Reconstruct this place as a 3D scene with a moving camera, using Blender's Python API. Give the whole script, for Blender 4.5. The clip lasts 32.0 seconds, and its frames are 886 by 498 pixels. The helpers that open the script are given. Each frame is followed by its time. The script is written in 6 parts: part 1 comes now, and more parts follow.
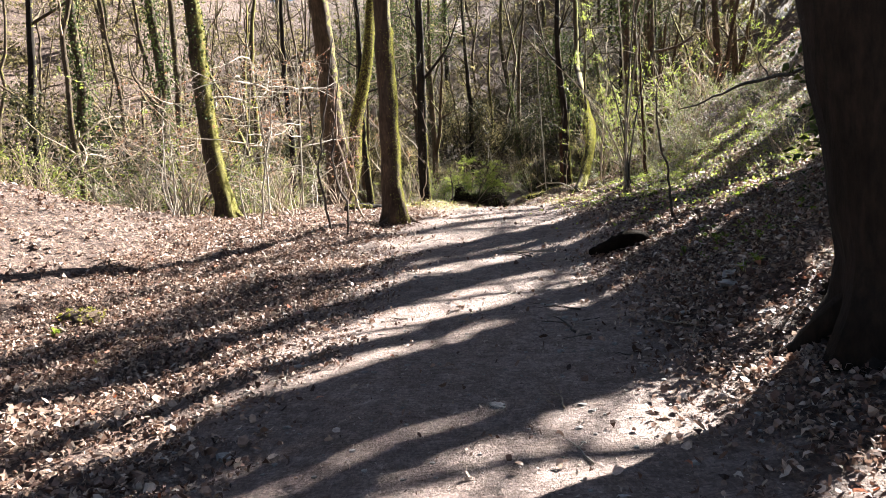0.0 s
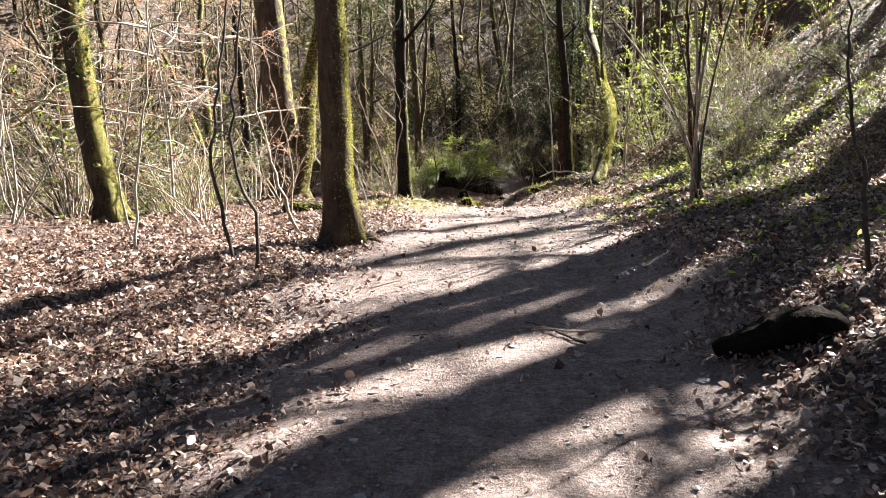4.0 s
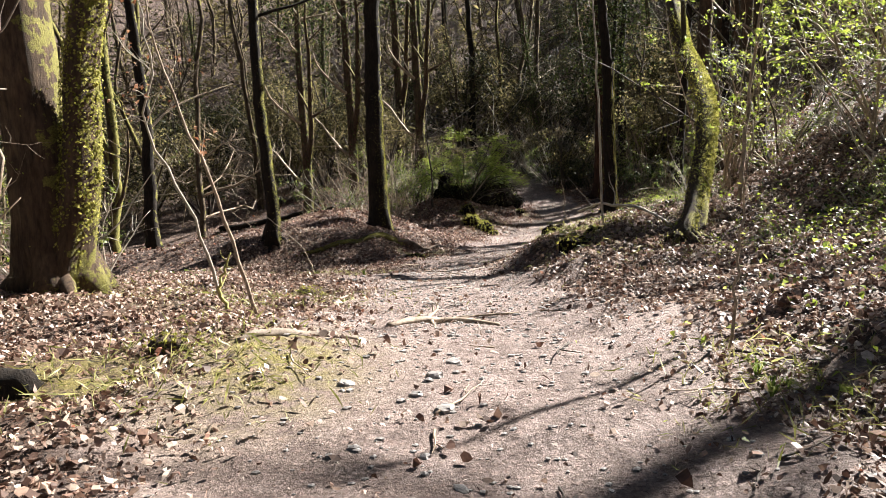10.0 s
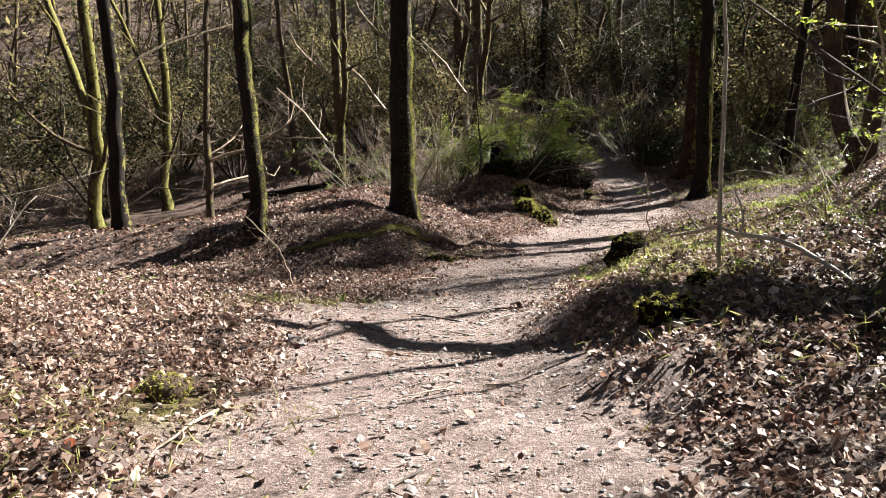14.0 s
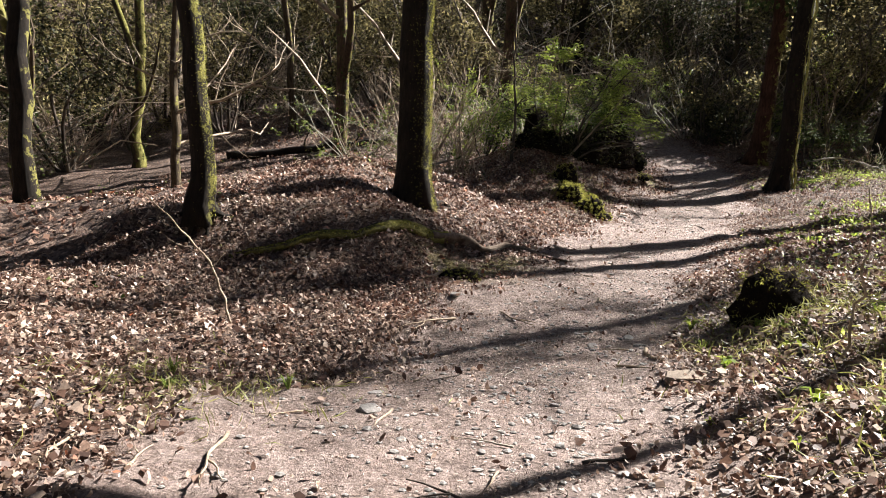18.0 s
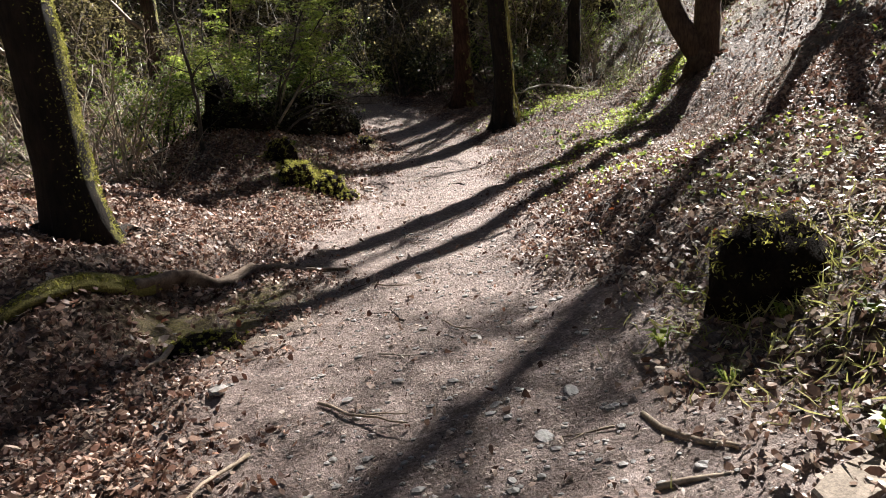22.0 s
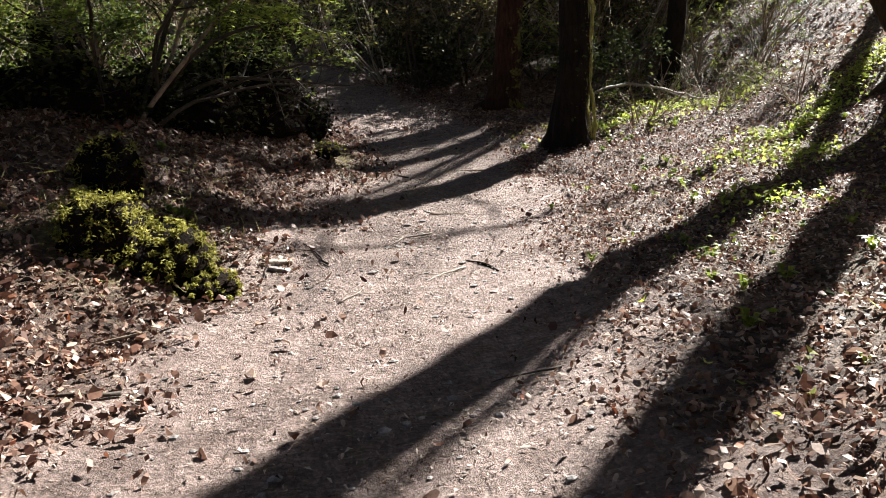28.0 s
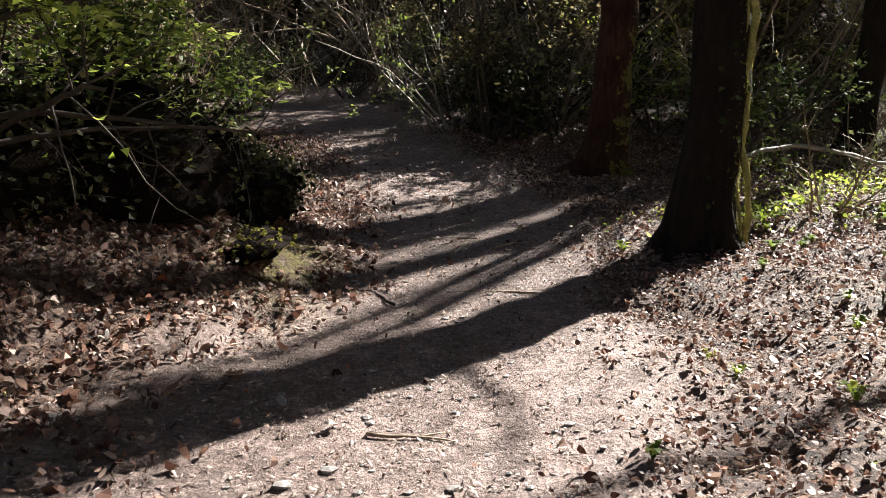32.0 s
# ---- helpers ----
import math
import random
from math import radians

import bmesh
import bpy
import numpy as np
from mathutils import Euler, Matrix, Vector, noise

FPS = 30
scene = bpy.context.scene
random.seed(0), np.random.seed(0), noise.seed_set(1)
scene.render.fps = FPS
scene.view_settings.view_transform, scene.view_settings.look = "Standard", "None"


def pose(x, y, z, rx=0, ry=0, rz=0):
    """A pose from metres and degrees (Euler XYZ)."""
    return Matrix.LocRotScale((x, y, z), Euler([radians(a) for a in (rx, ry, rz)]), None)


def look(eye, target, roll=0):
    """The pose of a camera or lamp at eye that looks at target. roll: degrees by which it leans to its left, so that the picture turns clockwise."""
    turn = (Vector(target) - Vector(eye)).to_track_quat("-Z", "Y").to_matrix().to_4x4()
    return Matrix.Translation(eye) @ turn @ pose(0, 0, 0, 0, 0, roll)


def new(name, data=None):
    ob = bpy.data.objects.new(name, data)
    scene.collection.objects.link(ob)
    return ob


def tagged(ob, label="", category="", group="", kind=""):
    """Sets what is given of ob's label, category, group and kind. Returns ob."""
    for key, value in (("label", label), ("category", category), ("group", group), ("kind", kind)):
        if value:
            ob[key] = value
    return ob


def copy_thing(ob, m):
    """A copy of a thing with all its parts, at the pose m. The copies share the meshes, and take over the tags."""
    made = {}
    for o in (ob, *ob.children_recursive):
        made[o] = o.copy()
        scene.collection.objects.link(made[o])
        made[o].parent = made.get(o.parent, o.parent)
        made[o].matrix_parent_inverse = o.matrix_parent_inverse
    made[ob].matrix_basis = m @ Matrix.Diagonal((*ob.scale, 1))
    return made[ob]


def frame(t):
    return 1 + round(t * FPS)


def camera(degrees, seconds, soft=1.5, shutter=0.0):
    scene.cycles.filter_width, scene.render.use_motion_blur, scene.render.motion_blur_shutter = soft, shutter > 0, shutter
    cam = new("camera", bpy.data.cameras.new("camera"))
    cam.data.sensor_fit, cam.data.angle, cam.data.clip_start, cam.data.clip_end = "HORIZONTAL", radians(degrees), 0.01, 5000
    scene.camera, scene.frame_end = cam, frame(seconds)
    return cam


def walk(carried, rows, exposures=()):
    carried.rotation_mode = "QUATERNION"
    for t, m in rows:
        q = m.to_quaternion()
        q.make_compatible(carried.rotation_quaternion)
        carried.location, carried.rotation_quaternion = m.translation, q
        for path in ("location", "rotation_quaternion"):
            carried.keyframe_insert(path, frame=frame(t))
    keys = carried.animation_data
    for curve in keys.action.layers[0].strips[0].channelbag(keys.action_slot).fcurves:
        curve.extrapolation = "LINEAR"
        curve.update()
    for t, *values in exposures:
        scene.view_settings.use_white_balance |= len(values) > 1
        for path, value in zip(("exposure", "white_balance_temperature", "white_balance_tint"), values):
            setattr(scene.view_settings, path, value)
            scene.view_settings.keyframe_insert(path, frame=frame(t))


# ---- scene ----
cam = camera(60.8, 32.0, 0.9)
# seconds, eye x y z, turn rx ry rz
ROWS = [
    (0, -0, -0, 1.55, 83.99, 3.01, 1.31),
    (0.5, -0.002, 0.652, 1.567, 82.83, 0.73, 1.83),
    (1, 0.061, 1.323, 1.596, 82.69, 0.41, -0.15),
    (1.5, 0.151, 1.955, 1.608, 83.35, 1.17, -1.65),
    (2, 0.195, 2.598, 1.605, 83.38, -0.19, -1.7),
    (2.5, 0.288, 3.218, 1.572, 82.83, 1.16, -0.4),
    (4.5, -0.054, 5.473, 1.704, 82.23, 2.31, 0.03),
    (5, -0.052, 6.207, 1.687, 83.11, 3.56, -1.37),
    (5.5, -0.052, 6.93, 1.667, 82.5, 2.89, -1.39),
    (6, 0.008, 7.693, 1.687, 80.85, 3.67, -3.1),
    (6.5, 0.071, 8.427, 1.735, 81.92, 3.06, -0.75),
    (7, 0.152, 9.146, 1.786, 84.69, 1.86, -2.74),
    (7.5, 0.26, 9.834, 1.801, 82.92, 4.67, -2.6),
    (8, 0.389, 10.533, 1.818, 81.41, 0.88, -2.53),
    (8.5, 0.553, 11.205, 1.849, 81, 2.68, -2.91),
    (9, 0.704, 11.86, 1.903, 80.28, 1.22, -1.07),
    (9.5, 0.806, 12.482, 1.966, 81.35, 0.99, -0.41),
    (10, 0.89, 13.086, 2.016, 81.24, 2.22, 2.25),
    (10.5, 0.968, 13.673, 2.036, 81.17, 0.64, 2.89),
    (11, 1.113, 14.238, 2.058, 81.67, 1.44, 2.36),
    (11.5, 1.225, 14.77, 2.077, 81.58, 0.48, 6.55),
    (12, 1.322, 15.339, 2.092, 81.14, 0.75, 5),
    (12.5, 1.368, 15.859, 2.095, 80.55, 0.54, 8.18),
    (13, 1.346, 16.405, 2.058, 80.02, -0.16, 9.76),
    (13.5, 1.37, 16.906, 2.024, 79.33, 1.02, 8.23),
    (15.5, 0.79, 18.628, 2.073, 75.69, -1.94, 7.03),
    (16, 0.784, 19.12, 2.056, 75.22, -0.33, 6.8),
    (16.5, 0.795, 19.625, 2.019, 75.11, -0.97, 8.22),
    (17, 0.743, 20.172, 1.938, 75.61, -1.34, 8.9),
    (17.5, 0.701, 20.722, 1.861, 75.36, -1.42, 8.85),
    (18, 0.578, 21.242, 1.801, 75.46, -2.47, 9.36),
    (18.5, 0.442, 21.669, 1.726, 75.32, -0.63, 9.64),
    (19, 0.284, 22.09, 1.652, 74.1, -0.4, 12.69),
    (19.5, 0.046, 22.478, 1.57, 73.4, 1.08, 9.83),
    (20, -0.11, 22.876, 1.497, 72.59, 2.18, 9.31),
    (20.5, -0.225, 23.24, 1.427, 71.6, 0.38, 4.12),
    (21, -0.278, 23.658, 1.366, 72.02, 5.26, -5.45),
    (21.5, -0.233, 24.081, 1.305, 72.61, 3.82, -8.46),
    (22, -0.156, 24.553, 1.226, 73.56, 4.89, -16.9),
    (22.5, -0.021, 25.005, 1.126, 74.59, 4.09, -16.3),
    (23, 0.069, 25.487, 1.027, 74.53, 2.22, -16.11),
    (23.5, 0.131, 25.959, 0.969, 74.89, 2.39, -15.61),
    (24, 0.24, 26.439, 0.912, 75.64, 1.81, -11.98),
    (24.5, 0.329, 26.895, 0.852, 76.04, 2, -12.82),
    (26.5, 1.084, 29.004, 0.68, 75.01, 0.58, -9.02),
    (27, 1.291, 29.461, 0.601, 74.72, 0.05, -10.97),
    (27.5, 1.51, 29.923, 0.531, 74.92, 1.07, -12),
    (28, 1.711, 30.439, 0.473, 74.15, 0.86, -13.63),
    (28.5, 1.893, 30.93, 0.442, 74.76, 1.47, -14.62),
    (29, 2.139, 31.394, 0.406, 75.24, -0.35, -12.33),
    (29.5, 2.355, 31.792, 0.372, 76.11, -1.3, -11.51),
    (30, 2.547, 32.198, 0.353, 75.72, -0.4, -8.98),
    (30.5, 2.733, 32.614, 0.339, 75.44, -0.32, -7),
    (31, 2.9, 33.064, 0.338, 76.82, 0.16, -7.71),
    (31.5, 3.081, 33.521, 0.323, 77.52, -0.09, -5.62),
    (32, 3.174, 34.074, 0.28, 77.53, -0.65, -4.4),
]
walk(cam, [(t, pose(*p)) for t, *p in ROWS], exposures=[(0, 3.2), (2.5, 3.15), (5, 3.05), (6.5, 2.85), (8, 2.55), (10, 2.42), (13, 2.42), (16, 2.37), (20, 2.36), (24, 2.16), (29, 2.24), (32, 2.5)])

# ---- light: a spring sun ahead and to the side, and its sky ----
SUN = Vector((0.76, 0.65, 0)).normalized()
ELEVATION, AZIMUTH = radians(37), math.atan2(SUN.x, SUN.y)
world = bpy.data.worlds.new("sky")
scene.world = world
world.use_nodes = True
sky = world.node_tree.nodes.new("ShaderNodeTexSky")
sky.sky_type, sky.sun_disc, sky.sun_elevation, sky.sun_rotation = "NISHITA", False, ELEVATION, AZIMUTH
background = world.node_tree.nodes["Background"]
background.inputs["Strength"].default_value = 0.0130
world.node_tree.links.new(sky.outputs[0], background.inputs["Color"])
lamp = bpy.data.lights.new("sun", "SUN")
lamp.energy, lamp.angle, lamp.color = 5.0, radians(0.6), (1.0, 0.965, 0.91)
sun = new("sun", lamp)
sun.matrix_world = look((SUN.x * 60, SUN.y * 60, 60 * math.tan(ELEVATION)), (0, 0, 0))
# ---- materials ----
def shader(name):
    m = bpy.data.materials.new(name)
    m.use_nodes = True
    nodes, link = m.node_tree.nodes, m.node_tree.links.new
    return m, nodes, link, nodes["Principled BSDF"]


def add(nodes, kind, **values):
    n = nodes.new(kind)
    for key, value in values.items():
        n.inputs[key.replace("_", " ")].default_value = value
    return n


def ramp(nodes, stops):
    n = nodes.new("ShaderNodeValToRGB")
    el = n.color_ramp.elements
    while len(el) < len(stops):
        el.new(0.5)
    for e, (at, c) in zip(el, stops):
        e.position, e.color = at, (*c, 1)
    return n


def mixer(nodes, link, a, b, factor, blend="MIX"):
    n = nodes.new("ShaderNodeMix")
    n.data_type, n.blend_type = "RGBA", blend
    for socket, value in ((6, a), (7, b), (0, factor)):
        if hasattr(value, "links"):
            link(value, n.inputs[socket])
        else:
            n.inputs[socket].default_value = value if socket == 0 else (*value, 1)
    return n.outputs[2]


def noise_of(nodes, link, scale, detail=4.0, rough=0.6, at=None, stretch=None):
    n = add(nodes, "ShaderNodeTexNoise", Scale=scale, Detail=detail, Roughness=rough)
    c = at or nodes.new("ShaderNodeNewGeometry").outputs["Position"]
    if stretch:
        mp = nodes.new("ShaderNodeMapping")
        mp.inputs["Scale"].default_value = stretch
        link(c, mp.inputs["Vector"])
        c = mp.outputs[0]
    link(c, n.inputs["Vector"])
    return n.outputs["Fac"]


def bumped(nodes, link, bsdf, height, strength, distance):
    b = add(nodes, "ShaderNodeBump", Strength=strength, Distance=distance)
    link(height, b.inputs["Height"])
    link(b.outputs[0], bsdf.inputs["Normal"])


def bark(name, dark, light, moss=0.5, side=(0.28, -0.1, 0.0), moss_colour=(0.165, 0.15, 0.042), fissure=26.0):
    """Furrowed bark with patchy moss; the moss colour spreads on the sunward side to imitate its sunlight."""
    m, nodes, link, bsdf = shader(name)
    at = nodes.new("ShaderNodeTexCoord").outputs["Object"]
    fine = noise_of(nodes, link, fissure, 5, 0.65, at, (1, 1, 0.22))
    wide = noise_of(nodes, link, 2.3, 4, 0.6, at)
    colour = ramp(nodes, [(0.3, dark), (0.72, light)])
    link(fine, colour.inputs[0])
    stain = ramp(nodes, [(0.35, (0.55, 0.5, 0.45)), (0.65, (1.1, 1.05, 1.0))])
    link(wide, stain.inputs[0])
    skin = mixer(nodes, link, colour.outputs[0], stain.outputs[0], 1.0, "MULTIPLY")
    # the facing toward side adds moss colour where sunlight would brighten the trunk
    turn = nodes.new("ShaderNodeVectorMath")
    turn.operation = "DOT_PRODUCT"
    link(nodes.new("ShaderNodeNewGeometry").outputs["Normal"], turn.inputs[0])
    turn.inputs[1].default_value = side
    patch = noise_of(nodes, link, 5.0, 6, 0.72, at)
    total = nodes.new("ShaderNodeMath")
    total.operation = "MULTIPLY_ADD"
    link(patch, total.inputs[0])
    total.inputs[1].default_value = 1.5
    link(turn.outputs["Value"], total.inputs[2])
    edge = ramp(nodes, [(min(1.05 - 0.5 * moss, 0.97), (0, 0, 0)), (min(1.25 - 0.5 * moss, 1.0), (1, 1, 1))])
    link(total.outputs[0], edge.inputs[0])
    hair = noise_of(nodes, link, 90, 3, 0.7, at)
    green = ramp(nodes, [(0.3, tuple(0.3 * c for c in moss_colour)), (0.7, tuple(1.5 * c for c in moss_colour))])
    link(hair, green.inputs[0])
    link(mixer(nodes, link, skin, green.outputs[0], edge.outputs[0]), bsdf.inputs["Base Color"])
    both = nodes.new("ShaderNodeMath")
    both.operation = "ADD"
    link(fine, both.inputs[0])
    link(hair, both.inputs[1])
    bumped(nodes, link, bsdf, both.outputs[0], 0.9, 0.02)
    bsdf.inputs["Roughness"].default_value = 0.9
    bsdf.inputs["Specular IOR Level"].default_value = 0.2
    return m


def leafy(name, stops, through_light=0.35, rough=0.5, wide=0.0, spec=0.4):
    """Thin leaves; every leaf takes its own tone, and some light comes through."""
    m, nodes, link, bsdf = shader(name)
    geo = nodes.new("ShaderNodeNewGeometry")
    tone = ramp(nodes, stops)
    link(geo.outputs["Random Per Island"], tone.inputs[0])
    n = noise_of(nodes, link, 60, 3)
    vary = ramp(nodes, [(0.3, (0.7, 0.7, 0.7)), (0.7, (1.15, 1.15, 1.15))])
    link(n, vary.inputs[0])
    colour = mixer(nodes, link, tone.outputs[0], vary.outputs[0], 1.0, "MULTIPLY")
    link(colour, bsdf.inputs["Base Color"])
    bsdf.inputs["Roughness"].default_value = rough
    bsdf.inputs["Specular IOR Level"].default_value = spec
    if through_light:
        lit = nodes.new("ShaderNodeBsdfTranslucent")
        link(colour, lit.inputs["Color"])
        mix = nodes.new("ShaderNodeMixShader")
        mix.inputs[0].default_value = through_light
        link(bsdf.outputs[0], mix.inputs[1])
        link(lit.outputs[0], mix.inputs[2])
        link(mix.outputs[0], nodes["Material Output"].inputs["Surface"])
    return m


def mottled(name, stops, scale, rough=0.85, relief=0.4, depth=0.01, grain=8.0, spec=0.3):
    """Stone, soil, dead wood: two scales of tone and relief, and an own tone for each piece."""
    m, nodes, link, bsdf = shader(name)
    at = nodes.new("ShaderNodeTexCoord").outputs["Object"]
    big, small = noise_of(nodes, link, scale, 5, 0.6, at), noise_of(nodes, link, scale * grain, 4, 0.7, at)
    tone = ramp(nodes, stops)
    link(big, tone.inputs[0])
    fine = ramp(nodes, [(0.3, (0.65, 0.65, 0.65)), (0.7, (1.2, 1.2, 1.2))])
    link(small, fine.inputs[0])
    own = ramp(nodes, [(0, (0.75, 0.75, 0.75)), (1, (1.2, 1.2, 1.2))])
    link(nodes.new("ShaderNodeNewGeometry").outputs["Random Per Island"], own.inputs[0])
    c = mixer(nodes, link, tone.outputs[0], fine.outputs[0], 1.0, "MULTIPLY")
    link(mixer(nodes, link, c, own.outputs[0], 1.0, "MULTIPLY"), bsdf.inputs["Base Color"])
    bumped(nodes, link, bsdf, small, relief, depth)
    bsdf.inputs["Roughness"].default_value = rough
    bsdf.inputs["Specular IOR Level"].default_value = spec
    return m


def fibres(nodes, link):
    """Trodden scraps of leaf and twig: two layers of long cells lying across each other, one random value each."""
    where = nodes.new("ShaderNodeNewGeometry").outputs["Position"]
    sway = add(nodes, "ShaderNodeTexNoise", Scale=9.0, Detail=3.0)
    link(where, sway.inputs["Vector"])
    bent = mixer(nodes, link, where, sway.outputs["Color"], 0.06, "ADD")
    layers = []
    for turn, stretch in ((0.5, (30, 78, 50)), (-0.9, (85, 33, 50))):
        mp = nodes.new("ShaderNodeMapping")
        mp.inputs["Rotation"].default_value = (0, 0, turn)
        mp.inputs["Scale"].default_value = stretch
        link(bent, mp.inputs["Vector"])
        cell = add(nodes, "ShaderNodeTexVoronoi", Scale=1.0, Randomness=1.0)
        link(mp.outputs[0], cell.inputs["Vector"])
        part_of = nodes.new("ShaderNodeSeparateColor")
        link(cell.outputs["Color"], part_of.inputs[0])
        layers.append(part_of.outputs[0])
    both = nodes.new("ShaderNodeMix")
    both.data_type = "FLOAT"
    both.inputs[0].default_value = 0.5
    link(layers[0], both.inputs[2])
    link(layers[1], both.inputs[3])
    return both.outputs[0]


def ground_material():
    """Trodden soil where the ground's own "trodden" is high, leaf mould elsewhere, green where "green" is high."""
    m, nodes, link, bsdf = shader("forest_floor")
    wide, mid, fine = noise_of(nodes, link, 0.55, 4), noise_of(nodes, link, 7, 5, 0.7), noise_of(nodes, link, 55, 5, 0.75)
    soil = ramp(nodes, [(0.22, (0.13, 0.09, 0.076)), (0.5, (0.245, 0.19, 0.172)), (0.78, (0.42, 0.348, 0.325))])
    link(mid, soil.inputs[0])
    grit = ramp(nodes, [(0.3, (0.5, 0.5, 0.52)), (0.55, (1.0, 1.0, 1.0)), (0.72, (1.6, 1.55, 1.5))])
    link(fine, grit.inputs[0])
    bits = fibres(nodes, link)
    trail = mixer(nodes, link, soil.outputs[0], grit.outputs[0], 0.55, "MULTIPLY")
    shade = ramp(nodes, [(0.1, (0.62, 0.58, 0.55)), (0.4, (0.92, 0.9, 0.88)), (0.6, (1.08, 1.07, 1.06)), (0.88, (1.5, 1.46, 1.42))])
    link(bits, shade.inputs[0])
    trail = mixer(nodes, link, trail, shade.outputs[0], 1.0, "MULTIPLY")
    cells = add(nodes, "ShaderNodeTexVoronoi", Scale=30.0, Randomness=1.0)
    link(nodes.new("ShaderNodeNewGeometry").outputs["Position"], cells.inputs["Vector"])
    leaf = ramp(nodes, [(0.0, (0.022, 0.012, 0.009)), (0.35, (0.06, 0.033, 0.024)), (0.65, (0.11, 0.065, 0.047)), (0.88, (0.2, 0.135, 0.1)), (1, (0.34, 0.25, 0.195))])
    pick = nodes.new("ShaderNodeSeparateColor")
    link(cells.outputs["Color"], pick.inputs[0])
    link(pick.outputs[0], leaf.inputs[0])
    mould = mixer(nodes, link, leaf.outputs[0], grit.outputs[0], 0.6, "MULTIPLY")
    trod = add(nodes, "ShaderNodeAttribute")
    trod.attribute_name = "trodden"
    rough_edge = nodes.new("ShaderNodeMath")
    rough_edge.operation = "MULTIPLY_ADD"
    link(mid, rough_edge.inputs[0])
    rough_edge.inputs[1].default_value = 0.9
    link(trod.outputs["Fac"], rough_edge.inputs[2])
    cut = ramp(nodes, [(0.42, (0, 0, 0)), (0.7, (0.55, 0.55, 0.55)), (1.0, (1, 1, 1))])
    link(rough_edge.outputs[0], cut.inputs[0])
    base = mixer(nodes, link, mould, trail, cut.outputs[0])
    green = add(nodes, "ShaderNodeAttribute")
    green.attribute_name = "green"
    ge = nodes.new("ShaderNodeMath")
    ge.operation = "MULTIPLY"
    ge.use_clamp = True
    link(green.outputs["Fac"], ge.inputs[0])
    gr = ramp(nodes, [(0.36, (0, 0, 0)), (0.56, (1.0, 1.0, 1.0))])
    link(mid, gr.inputs[0])
    link(gr.outputs[0], ge.inputs[1])
    moss = ramp(nodes, [(0.3, (0.07, 0.056, 0.016)), (0.7, (0.27, 0.225, 0.06))])
    link(fine, moss.inputs[0])
    base = mixer(nodes, link, base, moss.outputs[0], ge.outputs[0])
    damp = ramp(nodes, [(0.3, (0.75, 0.72, 0.70)), (0.7, (1.12, 1.1, 1.08))])
    link(wide, damp.inputs[0])
    link(mixer(nodes, link, base, damp.outputs[0], 1.0, "MULTIPLY"), bsdf.inputs["Base Color"])
    relief = nodes.new("ShaderNodeMath")
    relief.operation = "ADD"
    flakes = nodes.new("ShaderNodeMath")
    flakes.operation = "MULTIPLY_ADD"
    link(pick.outputs[1], flakes.inputs[0])
    flakes.inputs[1].default_value = 0.7
    link(mid, flakes.inputs[2])
    link(flakes.outputs[0], relief.inputs[0])
    link(fine, relief.inputs[1])
    scraps = nodes.new("ShaderNodeMath")
    scraps.operation = "ADD"
    link(relief.outputs[0], scraps.inputs[0])
    link(bits, scraps.inputs[1])
    bumped(nodes, link, bsdf, scraps.outputs[0], 1.0, 0.04)
    bsdf.inputs["Roughness"].default_value = 0.75
    bsdf.inputs["Specular IOR Level"].default_value = 0.3
    return m


FLOOR = ground_material()
BARK = bark("bark_grey_brown", (0.035, 0.026, 0.019), (0.13, 0.09, 0.062), 0.15, (0.28, 0.05, 0.0))
BARK_MOSSY = bark("bark_mossy", (0.022, 0.018, 0.012), (0.10, 0.078, 0.052), 0.6, (0.55, 0.1, 0.05))
# BARK_DARK is near-black: the shade of backlit trunks is put into it
BARK_DARK = bark("bark_shade_dark", (0.009, 0.0075, 0.006), (0.033, 0.025, 0.019), 0.1, (0.2, 0.1, 0.0))
BARK_RED = bark("bark_reddish", (0.025, 0.012, 0.008), (0.10, 0.05, 0.034), 0.1)
BARK_FAR = bark("bark_far", (0.03, 0.024, 0.015), (0.13, 0.1, 0.07), 0.12, (0.16, 0.03, 0.0))
TWIG = mottled("twig_bark", [(0.3, (0.13, 0.092, 0.062)), (0.7, (0.42, 0.33, 0.24))], 6, 0.7)
TWIG_DARK = mottled("dark_twig", [(0.3, (0.025, 0.02, 0.015)), (0.7, (0.085, 0.065, 0.05))], 6, 0.8)
# TWIG_PALE serves bleached wood, and paints twigs that catch the sun
TWIG_PALE = mottled("pale_bleached_and_sunlit_wood", [(0.3, (0.2, 0.17, 0.135)), (0.7, (0.42, 0.37, 0.305))], 7, 0.7)
TWIG_GREEN = mottled("mossy_twig", [(0.3, (0.16, 0.15, 0.045)), (0.7, (0.44, 0.41, 0.14))], 9, 0.9)
MOSS = leafy("moss_tuft", [(0, (0.10, 0.10, 0.02)), (0.5, (0.28, 0.27, 0.055)), (1, (0.50, 0.46, 0.14))], 0.55, 0.9, spec=0.1)
IVY = leafy("ivy_leaf", [(0, (0.02, 0.03, 0.01)), (0.5, (0.045, 0.065, 0.02)), (0.85, (0.11, 0.13, 0.04)), (1, (0.2, 0.21, 0.08))], 0.22, 0.7, spec=0.07)
DUSK = leafy("dusky_evergreen_leaf", [(0, (0.014, 0.016, 0.008)), (0.5, (0.034, 0.036, 0.016)), (0.85, (0.085, 0.08, 0.033)), (1, (0.17, 0.15, 0.06))], 0.3, 0.6, spec=0.12)
